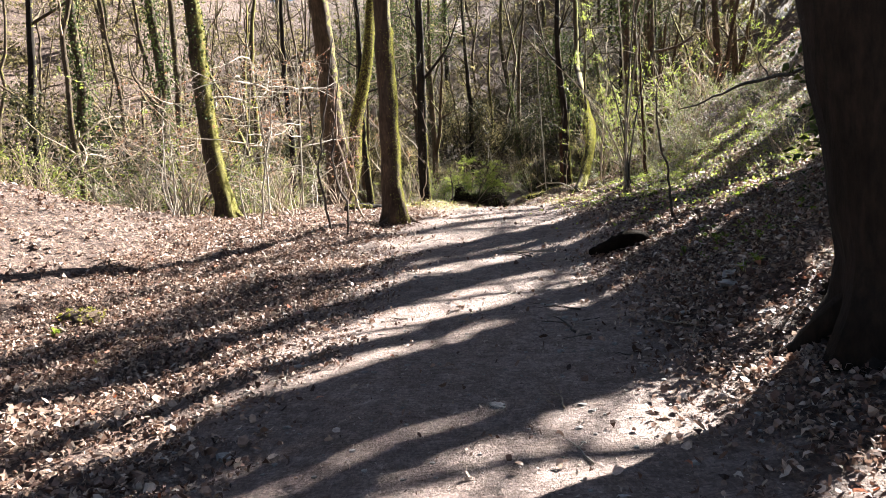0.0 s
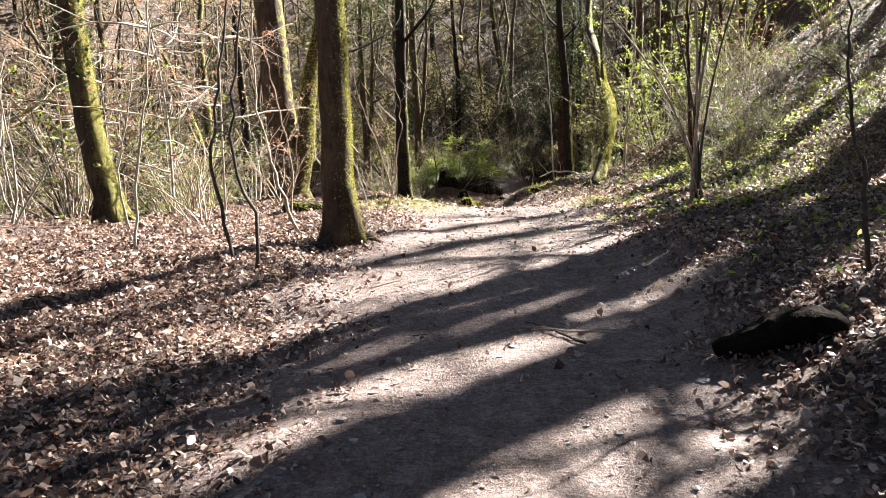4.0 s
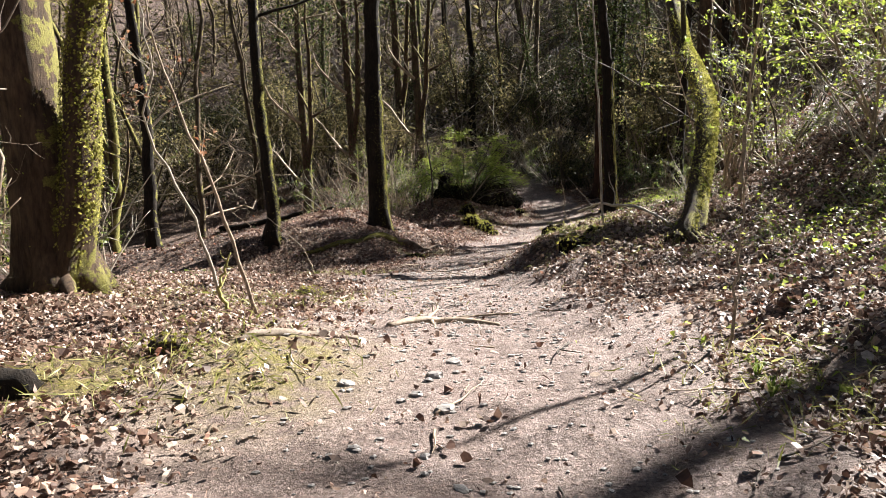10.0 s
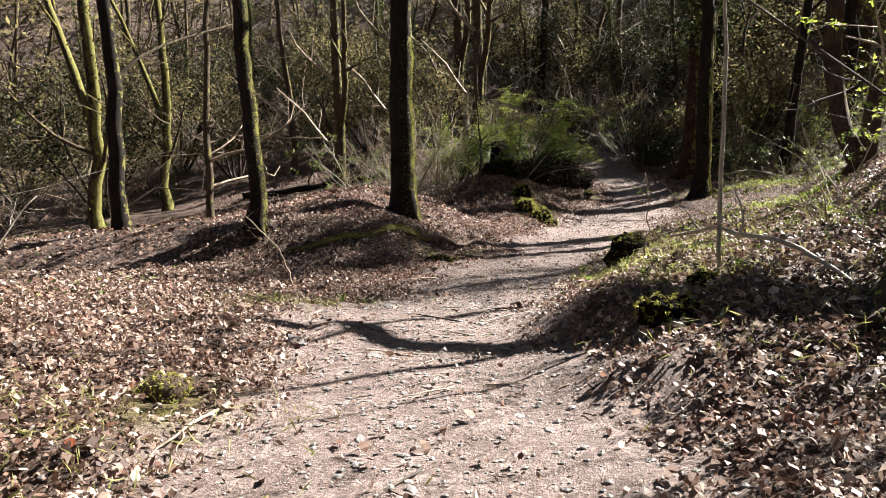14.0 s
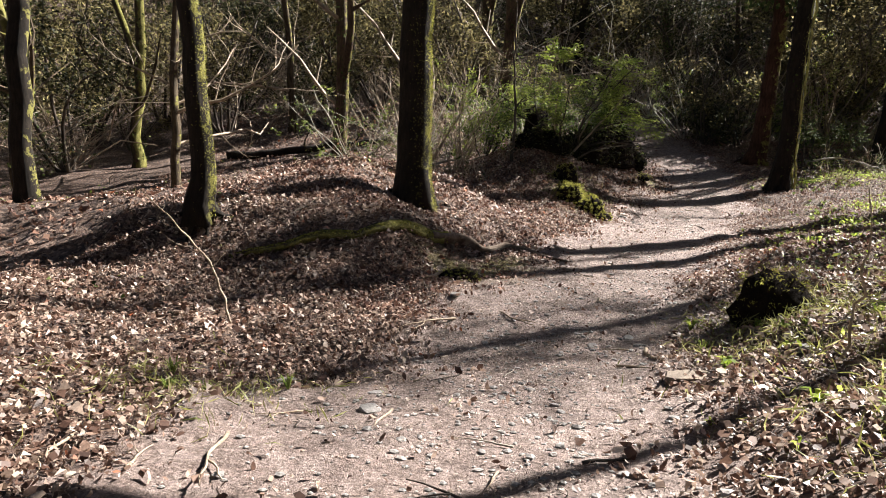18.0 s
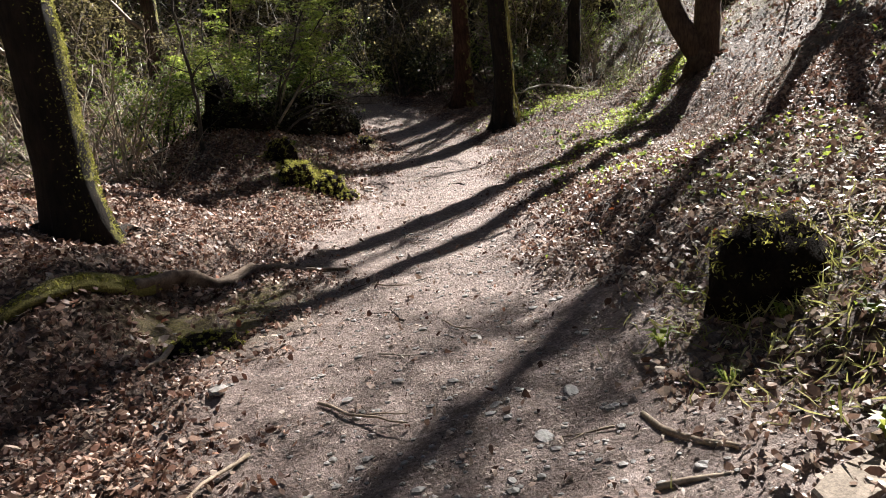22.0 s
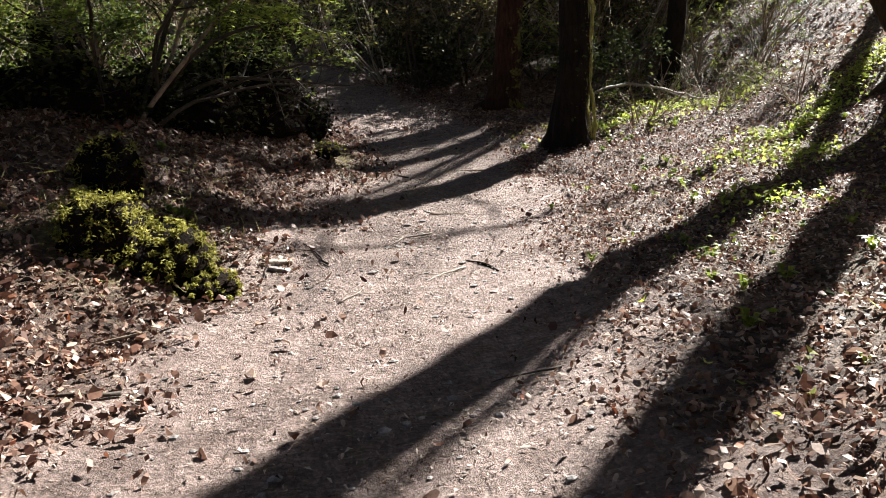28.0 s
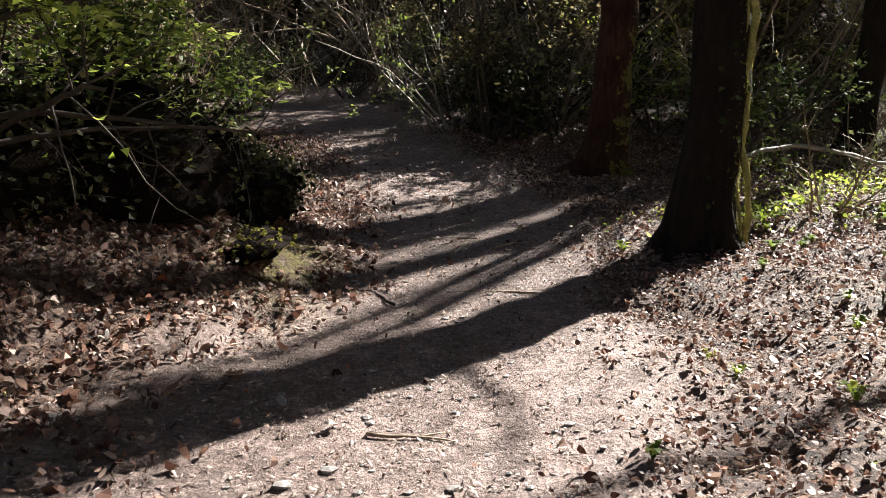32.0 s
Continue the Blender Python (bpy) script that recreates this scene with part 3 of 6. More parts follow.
def tree(name, place, label, points, radius, height, seed, material=None, sides=16, limbs=6, limb_low=0.45, limb_length=3.0, ivy=0, ivy_range=(0.3, 6),
         moss=0, moss_range=(0.1, 4), roots=0, flare=0.7, group="", levels=2, twig=None, taper=0.45, limb_radius=0.35, side_moss=(0.6, 0.15), shag=0.08):
    """A tree: points give the trunk's leaning line from its foot, relative to it."""
    rng = np.random.default_rng(seed)
    x, y = place
    root = thing(name, (x, y, on(x, y) - 0.06), label, "tree", group)
    material = material or BARK
    given = np.array(points, float)
    top = given[-1]
    lean = (given[-1] - given[-2]) / max(given[-1][2] - given[-2][2], 0.1)
    extra = max(height - top[2], 0)
    if extra > 0.5:
        given = np.concatenate([given, [top + lean * extra * 0.35 + np.array([rng.normal(0, 0.12), rng.normal(0, 0.12), 0]), top + lean * extra * 0.6 + np.array([0, 0, extra * 0.4])]])
        given[-2][2] = top[2] + extra * 0.35
        given[-1][2] = height
    n = max(14, int(height * 4))
    line = bend(given, n)
    line[1:, :2] += rng.normal(0, 0.012, (n - 1, 2))
    radii = radius * np.interp(np.arange(n) / (n - 1), [0, 0.12, 1], [1.06, 1.0, taper])
    s = Shape()
    tube(s, line, radii, sides, rng, 0.09, flare, 0.28)
    part("trunk", s.mesh("trunk", material), root)
    for k in range(roots):
        ang = k * 2 * math.pi / roots + rng.uniform(-0.4, 0.4)
        d = np.array([math.cos(ang), math.sin(ang)])
        ln = rng.uniform(0.4, 0.9) * (0.4 + radius * 1.5)
        pts = []
        for f in np.linspace(0, 1, 7):
            q = d * (radius * 0.7 + ln * f) + rng.normal(0, 0.03, 2) * f
            pts.append((q[0], q[1], on(x + q[0], y + q[1]) - root.location.z + radius * 0.7 * (1 - f) ** 2 - 0.06 * f))
        s = Shape()
        tube(s, bend(pts, 10), radius * 0.34 * np.linspace(1, 0.2, 10), 8, rng, 0.2)
        part("root", s.mesh("root", material), root)
    for k in range(limbs):
        f = limb_low + (1 - limb_low) * (k + rng.uniform(0, 0.8)) / max(limbs, 1) * 0.95
        i = int(f * (n - 1))
        ang = k * 2.4 + rng.uniform(-0.5, 0.5)
        way = np.array([math.cos(ang), math.sin(ang), rng.uniform(0.3, 1.0)])
        p, rr = branch(rng, line[i], way, limb_length * rng.uniform(0.7, 1.25), radii[i] * limb_radius * rng.uniform(0.7, 1.2), 9, 0.16, 0.09)
        s = Shape()
        tube(s, p, rr, 6, rng, 0.1)
        offshoots(s, rng, p, rr, levels, 6, limb_length * 0.45, 4)
        part("limb", s.mesh("limb", twig or material), root)
    if ivy:
        v, t = ivy_on(rng, line, radii, ivy, *ivy_range)
        part("ivy", mesh_of("ivy", v, t, IVY, False), root, "glossy dark green ivy leaves", "stuff")
    if moss:
        h = line[:, 2] - line[0, 2]
        f = rng.uniform(*moss_range, moss)
        c = np.stack([np.interp(f, h, line[:, k]) for k in range(3)], -1)
        ang = rng.normal(side_moss[1] if len(side_moss) > 1 else 0, side_moss[0], moss)
        out = np.stack([np.cos(ang), np.sin(ang), np.zeros(moss)], -1)
        c = c + out * (np.interp(f, h, radii) * (1 + flare * 0.7 * np.exp(-f / 0.28)) * rng.uniform(0.97, 1.0 + shag, moss))[:, None]
        v, t = leaf_cloud(rng, c, 0.026, 0.9, up=out + np.array([0, 0, -0.5]), ratio=0.35)
        part("moss", mesh_of("moss", v, t, MOSS, False), root, "yellow-green moss cushion", "stuff")
    return root


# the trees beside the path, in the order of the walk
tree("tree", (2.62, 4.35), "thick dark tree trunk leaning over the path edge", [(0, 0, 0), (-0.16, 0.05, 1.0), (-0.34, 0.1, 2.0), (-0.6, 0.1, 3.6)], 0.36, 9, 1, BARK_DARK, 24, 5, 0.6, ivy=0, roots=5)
tree("tree", (-5.05, 16.25), "mossy tree leaning away from the path, ivy on its upper trunk", [(0, 0, 0), (-0.22, 0, 1.2), (-0.36, 0.05, 2.6), (-0.42, 0, 4.6)], 0.19, 12, 2, BARK_MOSSY, 18, 6, 0.5, ivy=900, ivy_range=(2.2, 7), moss=5000, moss_range=(0, 4.5), roots=4, side_moss=(0.5, -0.35))
tree("tree", (-1.18, 13.3), "smooth brown trunk with moss at its side, close to the path", [(0, 0, 0), (-0.02, 0, 0.7), (-0.02, 0, 1.8), (-0.03, 0, 3.4)], 0.16, 12, 3, BARK, 22, 5, 0.5, moss=7000, moss_range=(0, 3.4), roots=5, side_moss=(0.5, -0.35))
twin = tree("tree", (-3.2, 20.2), "big forked tree, one stem dark and one covered in yellow moss", [(0, 0, 0), (-0.02, 0, 1.0), (-0.1, 0, 2.4), (-0.2, 0, 4.5)], 0.3, 13, 4, BARK, 22, 5, 0.5, roots=5, moss=500, moss_range=(0, 2))
leaner = tree("tree", (3.25, 21.75), "crooked mossy tree leaning far over from a clump of bare roots", [(0, 0, -0.1), (0.16, 0.26, 0.1), (0.32, 0.64, 0.42), (0.52, 1.08, 0.88), (0.71, 1.53, 1.32), (0.84, 2.05, 1.66), (1.02, 3.18, 2.16), (1.01, 3.89, 2.63), (1.01, 4.18, 3.07), (1.2, 6.6, 4.7), (1.25, 7.1, 7.0)], 0.125, 9, 5, BARK_MOSSY, 18, 4, 0.72, 1.8, roots=9, flare=0.8, twig=BARK_MOSSY, side_moss=(1.2, -0.2), levels=1, taper=0.6)
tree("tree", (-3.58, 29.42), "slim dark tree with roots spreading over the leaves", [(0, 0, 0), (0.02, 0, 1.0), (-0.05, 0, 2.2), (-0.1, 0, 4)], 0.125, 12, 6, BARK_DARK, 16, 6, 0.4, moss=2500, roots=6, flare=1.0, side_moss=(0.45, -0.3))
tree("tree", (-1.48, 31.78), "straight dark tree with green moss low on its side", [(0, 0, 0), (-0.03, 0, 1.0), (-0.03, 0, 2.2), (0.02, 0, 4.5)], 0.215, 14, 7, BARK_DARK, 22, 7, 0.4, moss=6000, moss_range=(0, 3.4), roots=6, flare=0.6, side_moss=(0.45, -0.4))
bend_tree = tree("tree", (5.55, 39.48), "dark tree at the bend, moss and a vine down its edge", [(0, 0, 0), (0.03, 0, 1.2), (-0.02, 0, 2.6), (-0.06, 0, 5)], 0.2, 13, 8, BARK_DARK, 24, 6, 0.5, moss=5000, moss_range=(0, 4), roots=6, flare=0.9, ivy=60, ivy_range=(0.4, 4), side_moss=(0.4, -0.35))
# the ivy of the next tree is added above the view to shade the bank
tree("tree", (5.65, 42.5), "reddish-brown trunk behind the bend", [(0, 0, 0), (0.08, 0, 1.5), (0.1, 0, 3.5)], 0.2, 13, 9, BARK_RED, 18, 6, 0.5, roots=4, ivy=2200, ivy_range=(3.9, 9.5, 0.12, 0.95))
slope_tree = tree("tree", (9.08, 37.68), "forked dark tree leaning on the slope above the path", [(0, 0, 0), (0.14, 0.1, 0.8), (0.35, 0.3, 2.2), (0.55, 0.48, 5.5)], 0.24, 14, 10, BARK, 14, 6, 0.5, ivy=200, ivy_range=(3.0, 7.0), roots=5)
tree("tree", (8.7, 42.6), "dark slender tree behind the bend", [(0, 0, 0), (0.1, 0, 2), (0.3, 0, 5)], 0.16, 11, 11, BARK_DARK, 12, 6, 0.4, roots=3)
# an added ivy-laden limb, above the view, to shade the bank at the bend
_s, _rng = Shape(), np.random.default_rng(46)
_p = bend([(0.0, 0.0, 3.9), (0.2, 0.7, 4.9), (0.5, 1.5, 6.6), (0.7, 2.0, 8.8)], 24)
tube(_s, _p, np.linspace(0.1, 0.04, 24), 8, _rng, 0.1)
offshoots(_s, _rng, _p, np.linspace(0.1, 0.04, 24), 2, 8, 1.2, low=0.2)
part("limb", _s.mesh("limb", BARK_DARK), bend_tree)
_c = _p[_rng.integers(6, 24, 2000)] + _rng.normal(0, 1, (2000, 3)) * np.array([0.5, 0.5, 0.5])
_v, _t = leaf_cloud(_rng, _c, 0.11, 0.8, ratio=0.75)
part("ivy", mesh_of("ivy", _v, _t, IVY, False), bend_tree, "unseen ivy added on the limb to cast shade", "stuff")
# shaggy moss, an upright branch and a leafy spray on the leaning tree
_rng = np.random.default_rng(48)
_p = bend([(0, 0, -0.02), (0.16, 0.26, 0.1), (0.32, 0.64, 0.42), (0.52, 1.08, 0.88), (0.71, 1.53, 1.32), (0.84, 2.05, 1.66), (1.02, 3.18, 2.16), (1.01, 3.89, 2.63), (1.01, 4.18, 3.07)], 40)
_k = _rng.integers(0, 39, 16000)
_d = _p[_k + 1] - _p[_k]
_o = _rng.normal(size=(16000, 3)) + np.array([0.9, -0.1, 0.25])
_o -= (_o * _d).sum(1)[:, None] * _d / (_d * _d).sum(1)[:, None]
_o /= np.linalg.norm(_o, axis=1)[:, None]
_c = _p[_k] + _d * _rng.random((16000, 1)) + _o * (0.125 * _rng.uniform(0.95, 1.25, (16000, 1)))
_v, _t = leaf_cloud(_rng, _c, 0.036, 0.8, up=_o + np.array([0, 0, -0.6]), ratio=0.3)
part("moss", mesh_of("moss", _v, _t, MOSS, False), leaner, "shaggy yellow-green moss", "stuff")
_s, _rng = Shape(), np.random.default_rng(47)
_p = bend([(1.02, 3.75, 2.5), (1.0, 3.8, 3.4), (1.08, 3.9, 4.6), (1.0, 4.0, 6.2)], 18)
tube(_s, _p, np.linspace(0.045, 0.012, 18), 7, _rng, 0.1)
_tips = []
offshoots(_s, _rng, _p, np.linspace(0.04, 0.012, 18), 2, 6, 0.9, low=0.2, tips=_tips)
part("limb", _s.mesh("limb", BARK_MOSSY), leaner)
_c = np.concatenate([t[1:] for t in _tips])
_c = _c[_rng.integers(0, len(_c), 420)] + _rng.normal(0, 0.04, (420, 3))
_v, _t = leaf_cloud(_rng, _c, 0.05, 0.6)
part("foliage", mesh_of("foliage", _v, _t, LIME, False), leaner, "small yellow-green new leaves", "stuff")
# the second stems of the forked trees
_s, _rng = Shape(), np.random.default_rng(45)
_p = bend([(0.0, 0.0, 0.25), (-0.32, 0.5, 1.2), (-0.55, 0.82, 2.6), (-0.55, 0.8, 7.0), (-0.5, 0.85, 11)], 30)
tube(_s, _p, np.linspace(0.23, 0.18, 30), 12, _rng, 0.1)
offshoots(_s, _rng, _p, np.linspace(0.17, 0.08, 30), 3, 9, 2.5, low=0.5)
part("stem", _s.mesh("stem", BARK), slope_tree)
# ivy added high out of view, to dapple the ground beside the path
_c = _p[_rng.integers(22, 30, 3000)] + _rng.normal(0, 1, (3000, 3)) * np.array([0.75, 0.75, 0.7])
_v, _t = leaf_cloud(_rng, _c, 0.13, 0.8, ratio=0.75)
part("ivy", mesh_of("ivy", _v, _t, IVY, False), slope_tree, "unseen ivy added to the crown to cast shade", "stuff")
_s, _rng = Shape(), np.random.default_rng(44)
_p = bend([(0.12, -0.1, 0.1), (0.38, -0.12, 1.1), (0.5, -0.1, 2.2), (0.85, -0.05, 3.6), (1.15, 0, 6)], 30)
tube(_s, _p, np.linspace(0.19, 0.09, 30), 18, _rng, 0.1, 0.4, 0.4)
part("stem", _s.mesh("stem", BARK), twin, "stem covered in yellow-green moss")
_v, _t = ivy_on(_rng, _p, np.linspace(0.19, 0.09, 30) * 1.02, 9000, 0.1, 5.4, 0.03, 0.012)
part("moss", mesh_of("moss", _v, _t, MOSS, False), twin, "shaggy yellow-green moss", "stuff")


# ---- the woods on both sides: a few kinds of tree, each built once and set out ----
def wood_tree(name, label, seed, height, radius, lean, ivy, crown, material=None, fork=False, levels=2, crooked=2.6, top_leaves=0):
    """A tall, slim woodland tree; the first of its kind, far behind."""
    rng = np.random.default_rng(seed)
    root = thing(name, (0, 0, 0), label, "tree", "woodland trees")
    pts = [(0, 0, -0.4), (lean[0] * 0.3, lean[1] * 0.3, height * 0.25), (lean[0] * 0.55 + rng.normal(0, 0.15), lean[1] * 0.55, height * 0.55), (lean[0], lean[1], height)]
    n = 22
    line, radii = bend(pts, n), radius * np.linspace(1.05, 0.3, n)
    drift = np.cumsum(np.cumsum(rng.normal(0, 0.02 * crooked, (n, 2)), 0) * 0.5, 0)
    line[:, :2] += drift - np.linspace(0, 1, n)[:, None] * drift[-1] + rng.normal(0, 0.012 * crooked, (n, 2))
    s = Shape()
    tube(s, line, radii, 9, rng, 0.1, 0.6, 0.35)
    part("trunk", s.mesh("trunk", material or BARK_FAR), root)
    if fork:
        p, rr = branch(rng, line[5], (rng.normal(), rng.normal(), 2.2), height * 0.55, radius * 0.6, 12, 0.08, 0.05)
        s = Shape()
        tube(s, p, rr, 7, rng, 0.1)
        offshoots(s, rng, p, rr, levels, 7, height * 0.18, 4, low=0.3)
        part("limb", s.mesh("limb", material or BARK_FAR), root)
    s = Shape()
    offshoots(s, rng, line, radii * 0.8, levels + 1, crown, height * 0.24, 4, 0.9, 0.05, 0.2, 0.12)
    part("crown", s.mesh("crown", TWIG if seed % 2 else BARK_FAR), root, "bare branching crown")
    if ivy:
        v, t = ivy_on(rng, line, radii, 2 * ivy, 0.2, height * 0.65, 0.07, 0.16)
        part("ivy", mesh_of("ivy", v, t, IVY, False), root, "glossy dark green ivy leaves", "stuff")
    # crown ivy above the view, added to throw broad dappled shade
    if top_leaves:
        c = line[rng.integers(int(n * 0.68), n, top_leaves)] + rng.normal(0, 1, (top_leaves, 3)) * np.array([0.95, 0.95, 0.7])
        v, t = leaf_cloud(rng, c, 0.13, 0.8, ratio=0.7)
        part("foliage", mesh_of("foliage", v, t, IVY, False), root, "unseen ivy added to the crown to cast shade", "stuff")
    return root


KINDS = [
    wood_tree("woodland_tree", "tall grey-brown woodland tree, bare in spring", 21, 15, 0.17, (0.6, 0.2), 0, 9),
    wood_tree("woodland_tree", "woodland tree wrapped in ivy", 22, 13, 0.15, (-0.5, 0.3), 1500, 8),
    wood_tree("woodland_tree", "slim bare woodland tree", 23, 11, 0.085, (0.9, -0.2), 0, 9),
    wood_tree("woodland_tree", "forked mossy woodland tree", 24, 13, 0.16, (-0.8, 0), 200, 8, BARK_MOSSY, True),
    wood_tree("woodland_tree", "thin leaning woodland tree with ivy low down", 25, 10, 0.07, (-1.6, 0.4), 500, 8),
    wood_tree("woodland_tree", "dark straight woodland tree", 26, 16, 0.2, (0.1, 0.1), 0, 8, BARK_DARK),
    wood_tree("beech_tree", "great smooth-barked tree high on the slope", 27, 17, 0.34, (0.1, 0.1), 0, 13, BARK, False, 1, 0.3),
    wood_tree("beech_tree", "stout tree on the slope above the path", 28, 10.5, 0.34, (0.15, 0.1), 0, 9, BARK, False, 1, 0.4),
    wood_tree("woodland_tree", "tall tree with unseen ivy added to its crown for shade", 29, 13, 0.24, (0.2, 0.3), 300, 8, BARK, True, 1, 0.6, 2200),
]
SPOTS = [(-21, 44, 4, 1.1), (-11.8, 24.5, 1, 1.3), (-8.6, 22.6, 1, 1.15), (-6.7, 30.6, 5, 0.75), (-9.2, 33.5, 3, 1.0), (-7.8, 36.5, 2, 1.2), (-5.2, 40.2, 8, 0.8), (-4.2, 44.5, 8, 0.95), (-10.5, 28.2, 0, 1.0),
         (-13.5, 34, 1, 1.1), (-15, 27, 5, 1.0), (-16.5, 21, 1, 1.1), (-1.6, 47.5, 8, 1.0), (0.8, 55, 5, 1.0), (-2.8, 51, 8, 1.1)]
SPOTS += [(11.8, 46.5, 5, 1.0), (7.4, 47, 5, 0.9), (9.2, 50, 1, 1.0), (13.5, 43, 3, 1.0), (4.6, 54, 0, 1.0), (6.9, 52.5, 2, 1.3), (-12, 42, 3, 1.0), (-8.5, 46, 2, 1.4), (-17, 38, 0, 1.0), (-6.5, 53, 1, 1.0), (-19, 31, 2, 1.3),
         (-9.5, 18.8, 2, 1.0), (-13.8, 18, 3, 0.9), (-18.5, 15, 1, 1.0), (-22, 24, 0, 1.0)]
# trees up the slope, from which the long shadows fall across the path
SPOTS += [(x, y, 6, size) for x, y, size in ((17.9, 29.6, 0.8), (16.8, 27.2, 0.85), (12.1, 21.25, 0.9), (12.6, 20.7, 0.85), (13.3, 19.9, 1.15), (12.55, 19.6, 1.0), (16.1, 24.2, 0.95), (9.0, 9.6, 0.8))]
SPOTS += [(x, y, 7, size) for x, y, size in ((9.4, 13.5, 1.1), (10.3, 14.4, 1.1), (8.8, 12.5, 1.1), (9.6, 12.65, 1.05), (9.8, 14.75, 1.1), (10.2, 12.6, 1.0))]
SPOTS += [(12.63, 37.63, 8, 0.95), (13.83, 38.6, 8, 0.9), (6.9, 29.3, 2, 1.1), (11.6, 47.0, 8, 0.9), (12.9, 48.6, 8, 1.0)]


def woods():
    rng = np.random.default_rng(5)
    spots = list(SPOTS)
    while len(spots) < 88:
        x, y = rng.uniform(-42, 42), rng.uniform(20, 84)
        away = abs(x - float(along(y, 1)))
        if (y < 50 and away < (9 if x < 0 else 11)) or (x > 2 and y < 36) or (rng.random() < 0.72 and x < 0 and y < 60) or (x > 4 and -26.4 < 0.65 * x - 0.76 * y < 0):
            continue
        spots.append((x, y, int(rng.integers(0, 6)), rng.uniform(0.8, 1.3)))
    for k, (x, y, kind, size) in enumerate(spots):
        turn = rng.uniform(0, 360)
        m = pose(x, y, on(x, y), 0, 0, 40 * k if kind == 6 else 0 if kind > 6 else turn) @ Matrix.Scale(size, 4)
        copy_thing(KINDS[kind], m)


woods()
for _k, _kind in enumerate(KINDS):
    _kind.matrix_basis = pose(-26 + 8 * _k, 63 + 3 * (_k % 3), on(-26 + 8 * _k, 63 + 3 * (_k % 3)))


def far_woods():
    """The wooded valley side behind: trunks and branches too far and too many to count."""
    rng = np.random.default_rng(6)
    s = Shape()
    for k in range(300):
        x, y = (rng.uniform(-75, 75), rng.uniform(56, 108)) if k < 230 else (rng.uniform(-70, -22), rng.uniform(14, 60))
        h, r = rng.uniform(8, 15), rng.uniform(0.07, 0.2)
        lean = rng.normal(0, 1.0)
        p = bend([(x, y, on(x, y) - 0.3), (x + lean * 0.3 + rng.normal(0, 0.4), y, on(x, y) + h * 0.3), (x + lean * 0.8 + rng.normal(0, 0.5), y, on(x, y) + h * 0.6), (x + lean + rng.normal(0, 1), y, on(x, y) + h)], 7)
        tube(s, p, r * np.linspace(1, 0.25, 7), 4, foot=False)
        offshoots(s, rng, p, r * np.linspace(0.8, 0.25, 7), 1, 20, h * 0.34, 3, 0.95, 0.02, 0.35, 0.06)
    tagged(new("distant_woods", s.mesh("distant_woods", BARK_FAR)), "bare trees covering the far valley side", "woods", kind="stuff")


far_woods()


def far_thicket():
    """Scrub, ivy and young leaf over the far slopes, in drifts of small clumps."""
    rng = np.random.default_rng(7)
    x = np.concatenate([rng.uniform(-60, 60, 1100), rng.uniform(-60, -17, 700), rng.uniform(20, 60, 160)])
    y = np.concatenate([rng.uniform(57, 100, 1100), rng.uniform(10, 60, 700), rng.uniform(24, 60, 160)])
    keep = y > 57 - 0.2 * np.maximum(x, -20) - 40 * (np.abs(x) > 20)
    x, y = x[keep], y[keep]
    high = rng.choice([0.7, 1.6, 3.5, 9.0], len(x), p=[0.38, 0.27, 0.2, 0.15])
    n = 56
    c = np.repeat(np.stack([x, y, fine_lie(x, y)], -1), n, 0)
    r = np.repeat(high, n)
    d = rng.normal(size=(len(c), 3))
    c = c + d * np.stack([0.45 + r * 0.16, 0.45 + r * 0.16, r * 0.3], -1) + np.stack([0 * r, 0 * r, r * 0.55], -1)
    v, t = leaf_cloud(rng, c, 0.40, 0.9, ratio=0.5)
    tagged(new("distant_scrub", mesh_of("distant_scrub", v, t, THICKET, False)), "olive and brown scrub on the far slopes", "scrub", kind="stuff")


far_thicket()


def far_twigs():
    """Bare brushwood over the far slopes: countless thin arching stems."""
    rng = np.random.default_rng(9)
    # the pale share of stems is a painted highlight, as if sunlit
    for pale, material, words in ((False, TWIG, "brown brushwood covering the far slopes"), (True, TWIG_PALE, "brushwood coloured pale as if sunlit on the far slopes")):
        s = Shape()
        for k in range(110 if pale else 420):
            x, y = (rng.uniform(-46, -13), rng.uniform(20, 74)) if k % 5 < 3 else (rng.uniform(-16, 24), rng.uniform(50, 74))
            z, h = on(x, y), rng.uniform(1.2, 4.5)
            for _ in range(15):
                a = np.array([x + rng.normal(0, 0.9), y + rng.normal(0, 0.9), z + rng.uniform(-0.2, 0.5) * h])
                d = np.array([rng.normal(0, 0.8), rng.normal(0, 0.5), rng.uniform(0.2, 1.0)]) * h * 0.55
                sag = np.array([rng.normal(0, 0.15), 0, rng.uniform(-0.1, 0.25)]) * h
                tube(s, [a, a + d * 0.5 + sag * 0.6, a + d + sag * 0.2], np.array([1, 0.75, 0.4]) * rng.uniform(0.012, 0.03), 3, foot=False)
        tagged(new("distant_brushwood", s.mesh("distant_brushwood", material)), words, "brushwood", kind="stuff")


far_twigs()


